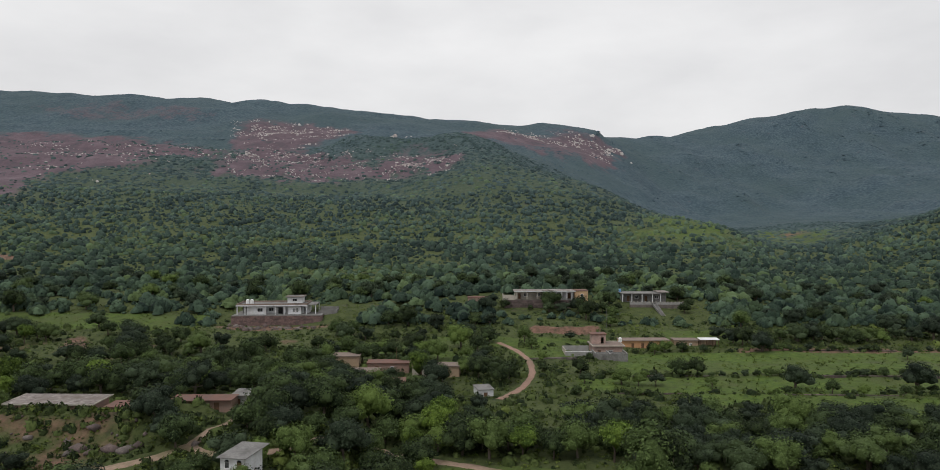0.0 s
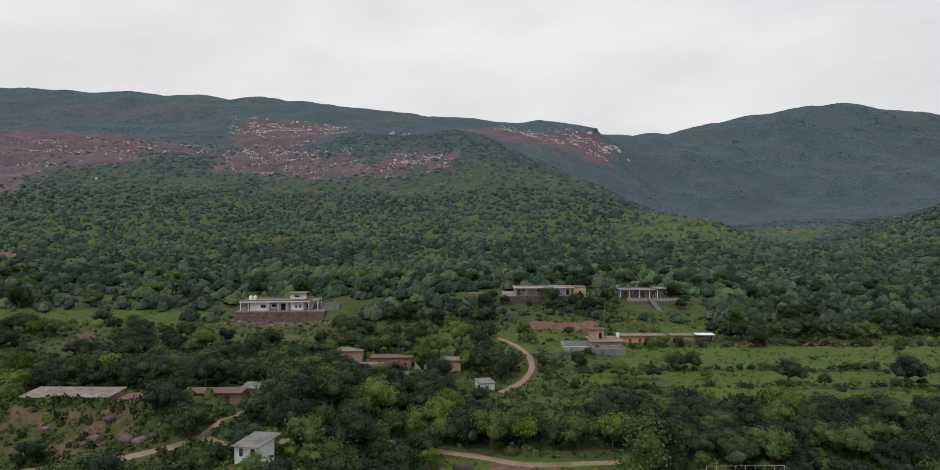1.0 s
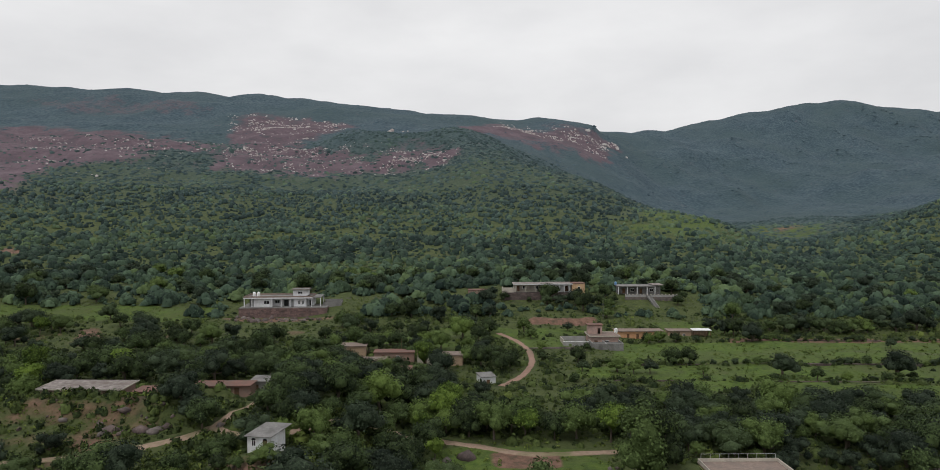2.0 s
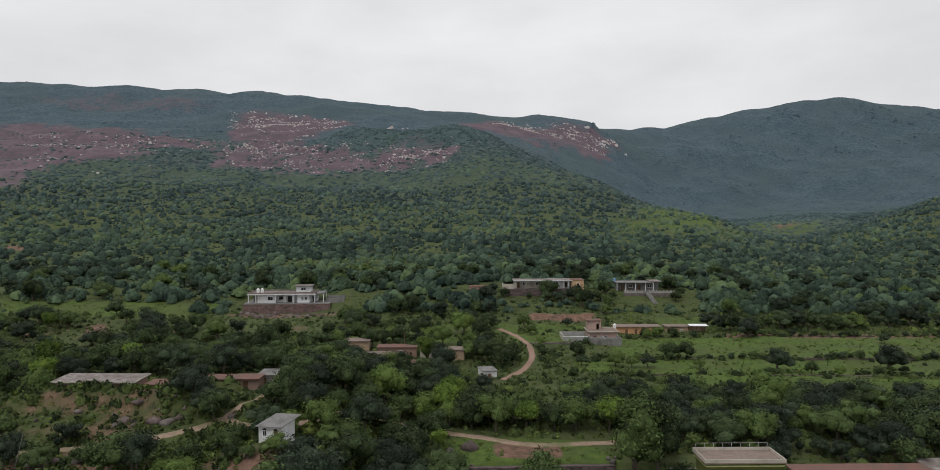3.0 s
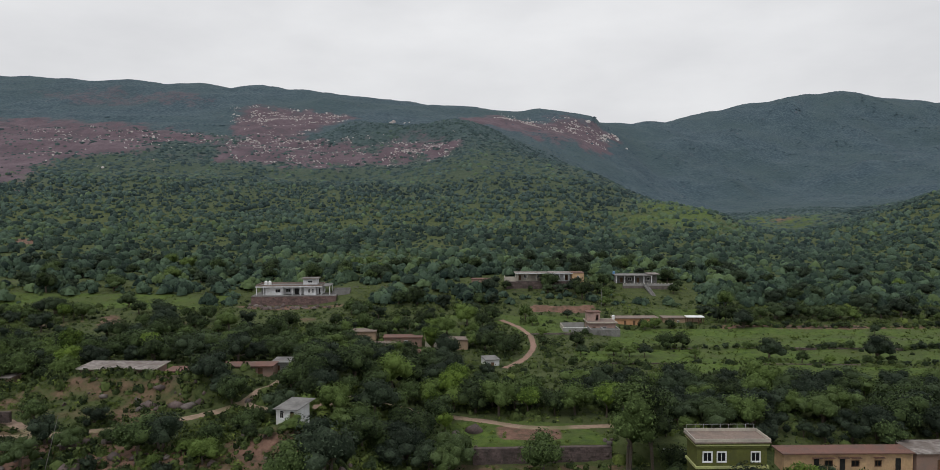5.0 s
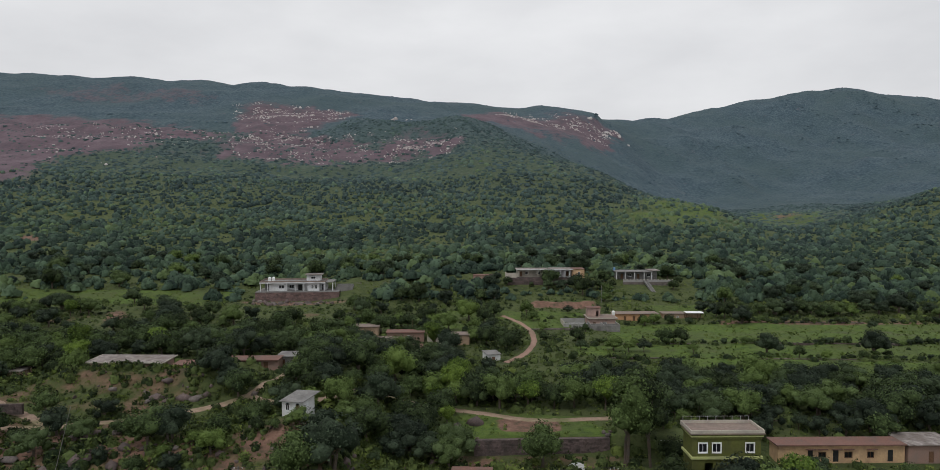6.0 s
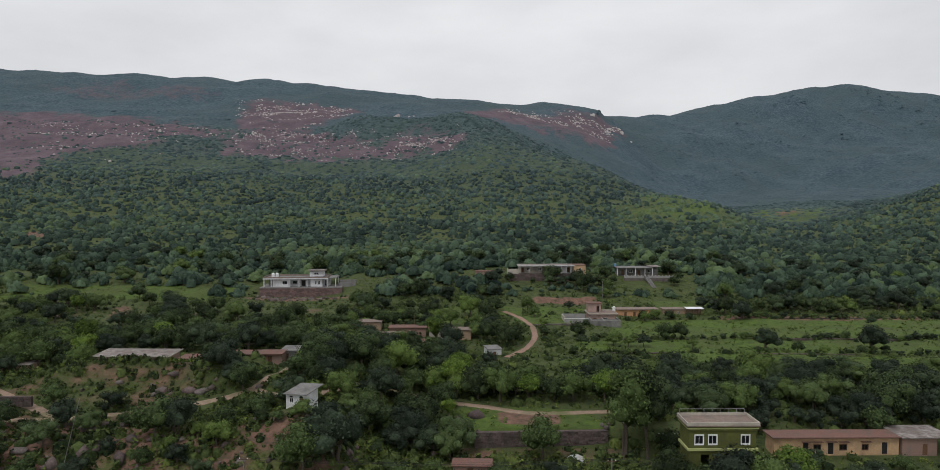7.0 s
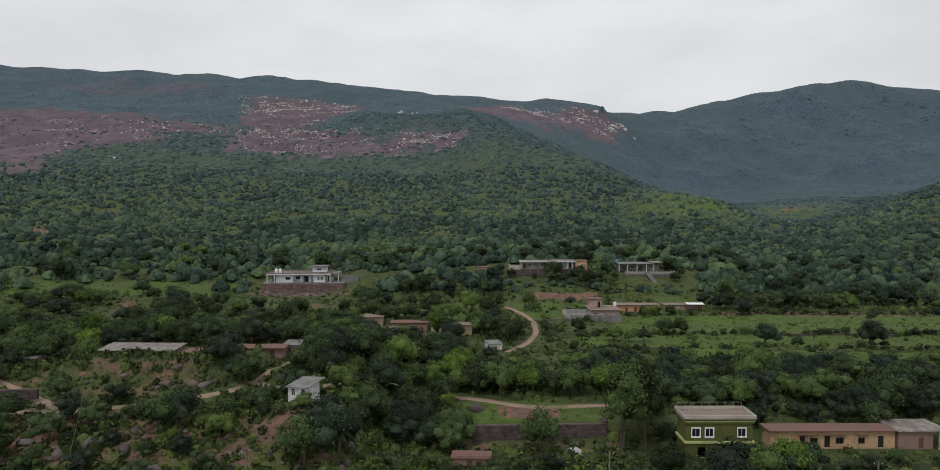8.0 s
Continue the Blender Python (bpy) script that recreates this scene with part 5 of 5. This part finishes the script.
# pale rubble left by the quarry
q = np.random.RandomState(91)
ROCK = lump(q, 1, 0.1, -0.2)
body = []
for a0, a1, d0, d1, n, big in ((-0.36, -0.03, 860, 1000, 2300, 1.3), (-0.36, -0.12, 985, 1012, 1000, 1.4), (-0.14, -0.04, 870, 950, 620, 1.5), (-0.66, -0.25, 940, 1050, 1500, 1.25), (-0.36, -0.19, 1210, 1345, 1700, 1.9), (0.02, 0.18, 1360, 1500, 2200, 1.9),
                              (-0.13, -0.10, 1215, 1250, 90, 3.6), (-0.66, -0.4, 760, 1060, 500, 2.0), (0.15, 0.22, 1480, 1580, 260, 3.8), (-0.34, -0.2, 1000, 1200, 400, 2.2)):
    a, d = q.uniform(a0, a1, n), d0 + (d1 - d0) * q.uniform(size=n)
    clump = waves(a * d, d, 46, 17) > q.uniform(-0.35, 0.9, n)
    x, y = (a * d)[clump], (d - 42)[clump]
    ok = q.uniform(size=len(x)) < quarry_zone(x, y) * 0.9 + 0.12
    x, y = x[ok], y[ok]
    z = height(x, y)
    for px, py, pz in zip(x, y, z):
        s = big * q.uniform(0.25, 0.75) * (1 + 0.8 * (q.uniform() > 0.93))
        v, f = ROCK
        body.append((v * np.array([s * q.uniform(0.8, 1.4), s, s * q.uniform(0.8, 1.3)]) * (1 + q.normal(0, 0.16, v.shape)) + np.array([px, py, pz]), f))
v, f = joined(body)
tagged(new("quarry_rubble", mesh_np("quarry_rubble", v, f, M["pale_stone"])), "pale broken stone scattered over the red quarry", "rubble", kind="stuff")

# boulders on the bank
kinds = [rock_mesh(q, "stone") for k in range(3)] + [rock_mesh(q, "red_stone") for k in range(5)]
done = 0
while done < 290:
    x, y = (q.uniform(-98, -18), q.uniform(61, 78)) if done < 170 else ((q.normal(-60, 8), q.uniform(90, 98)) if done < 195 else ((q.uniform(-14, 2), q.uniform(76, 95)) if done < 220 else (q.uniform(-90, -55), q.uniform(226, 238))))
    if any(x0 < x < x1 and y0 < y < y1 for x0, x1, y0, y1 in ((-34, -22, 75, 88), (-82, -34, 99, 120))):
        continue
    s = 0.3 + 1.25 * q.uniform() ** 2
    b = new("boulder", kinds[q.randint(8)])
    b.matrix_world = pose(x, y, float(height(x, y)) + 0.12 * s, 0, 0, q.uniform(0, 360)) @ Matrix.Diagonal((s * q.uniform(0.7, 1.5), s, s * q.uniform(0.8, 1.3), 1))
    tagged(b, "weathered reddish-grey boulder on the stony bank", "boulder", "boulders on the bank")
    done += 1


# ---- poles, wires and small things ----
def pole(x, y, h, r, material, label, arm=True, lean=(0, 0)):
    z = float(height(x, y))
    root = thing("utility_pole", pose(x, y, z), label, "pole")
    bm = bmesh.new()
    tube(bm, (0, 0, -0.8), (lean[0], lean[1], h), r, r * 0.65, 8)
    part("shaft", bm, M[material], root)
    if arm:
        part("crossarm", boxes((lean[0] - 0.7, lean[0] + 0.7, lean[1] - 0.06, lean[1] + 0.06, h - 0.45, h - 0.33)), M["wood"], root)
        for s in (-0.6, 0, 0.6):
            bm = bmesh.new()
            tube(bm, (lean[0] + s, lean[1], h - 0.33), (lean[0] + s, lean[1], h - 0.15), 0.05, 0.03, 6)
            part("insulator", bm, M["plastic_white"], root)
    return Vector((x + lean[0], y + lean[1], z + h - 0.15))


def wire(p, q, sag, label):
    """One cable, sagging between two points."""
    bm = bmesh.new()
    rings = []
    side = Vector((-(q - p).y, (q - p).x, 0)).normalized() * 0.022
    up = Vector((0, 0, 0.022))
    for k in range(13):
        t = k / 12
        c = p.lerp(q, t) - Vector((0, 0, sag * 4 * t * (1 - t)))
        rings.append([bm.verts.new(c + o) for o in (side, up, -side, -up)])
    for a, b in zip(rings, rings[1:]):
        for i in range(4):
            bm.faces.new((a[i], a[(i + 1) % 4], b[(i + 1) % 4], b[i]))
    bm.faces.new(rings[0])
    bm.faces.new(rings[-1][::-1])
    ob = part("power_cable", bm, M["dark"])
    tagged(ob, label, "cable", "overhead cables")


tops = [pole(x, y, h, 0.14, "concrete", "grey concrete power pole beside the row house") for x, y, h in ((-34, 62, 5.5), (22.6, 68.5, 4.8), (64, 66.5, 4.4), (104, 66, 5))]
for a, b in zip(tops, tops[1:]):
    for s in (-0.6, 0, 0.6):
        wire(a + Vector((s * 0.3, s, 0)), b + Vector((s * 0.3, s, 0)), 0.9, "thin dark power cable strung between poles")
pole(47.6, 227.0, 6.8, 0.11, "concrete", "slim grey pole by the terraced field", False)
pole(-64.5, 66.4, 10.6, 0.06, "concrete", "tall thin leaning metal pole on the bank", False, (3.0, 0))
pole(-19.5, 171.5, 6.0, 0.06, "wood", "thin wooden post among village trees", False)

water_tank(-86.5, 104.0, float(height(-86.5, 104)), 0.7, 1.5, "plastic_blue", "blue plastic water tank standing on the bank")

# low shed, white-roofed store, tarpaulin heap in the lower yard
z = float(height(0, 72))
ls = thing("brick_shed", pose(-2.8, 71.6, z, 0, 0, -2), "low brick shed with rough reddish roof", "shed")
add_shell(ls, 6.2, 3.0, 2.0, [(2.4, 3.3, 0, 1.7, "door")], (), "pink")
add_roof(ls, -0.3, 6.5, -0.3, 3.3, 2.01, 0.18, 0.0, "brick_roof")
z = float(height(16.5, 65))
ws = thing("white_roofed_store", pose(14.8, 63.4, z), "small store with white sheet roof", "shed")
add_shell(ws, 3.6, 2.6, 2.0, [(1.2, 2.0, 0, 1.8, "door")], (), "grey_block")
add_roof(ws, -0.2, 3.8, -0.3, 2.8, 2.01, 0.1, 0.0, "plastic_white")
bm = bmesh.new()
n = 12
grid = [[bm.verts.new((3.4 * (i / n - 0.5), 2.4 * (j / n - 0.5), 1.05 * max(0, 1 - (2 * i / n - 1) ** 2) ** 0.6 * max(0, 1 - (2 * j / n - 1) ** 2) ** 0.6 + 0.06 * math.sin(5 * i + 3 * j))) for j in range(n + 1)] for i in range(n + 1)]
for i in range(n):
    for j in range(n):
        bm.faces.new((grid[i][j], grid[i + 1][j], grid[i + 1][j + 1], grid[i][j + 1]))
heap = part("covered_heap", bm, M["metal"])
heap.location = (18.3, 79.0, float(height(18.3, 79.0)) - 0.15)
tagged(heap, "rounded heap under a pale tarpaulin by stone wall", "heap")

# loose blocks at the head of the yard steps
for k, (x, y, s) in enumerate(((24.4, 88.0, 0.6), (25.2, 87.2, 0.5), (24.8, 86.4, 0.65), (24.2, 85.4, 0.5), (25.8, 88.6, 0.45))):
    b = new("boulder", kinds[k % 5])
    b.matrix_world = pose(x, y, float(height(x, y)) + 0.35 * s, 0, 0, 47 * k) @ Matrix.Diagonal((s, s, s * 1.2, 1))
    tagged(b, "squarish pale rock piled beside the yard wall", "boulder", "rocks by the yard wall")
stone_wall("track_wall", 0, 11, 0, -1.2, 0.7, 3, "red_stone", "dark rubble wall beside the upper track", 12, (-92, 83.2, 7.6), 0.8, 0.45, 0.6)
# drystone terrace edges between the fields
for k, (x, y, w, rot) in enumerate(((44, 166.2, 34, 0), (84, 165.8, 40, -1), (36, 148.6, 30, 1), (74, 147.6, 36, -1), (90, 202.5, 44, 0), (-44, 189.5, 26, 4))):
    zz = float(height(x + w / 2, y))
    stone_wall("terrace_edge", 0, w, 0, -0.9, 0.2, rot, "red_stone", "low rough stone edge of a terraced field", 20 + k, (x, y, zz), 1.5, 0.6, 0.7)
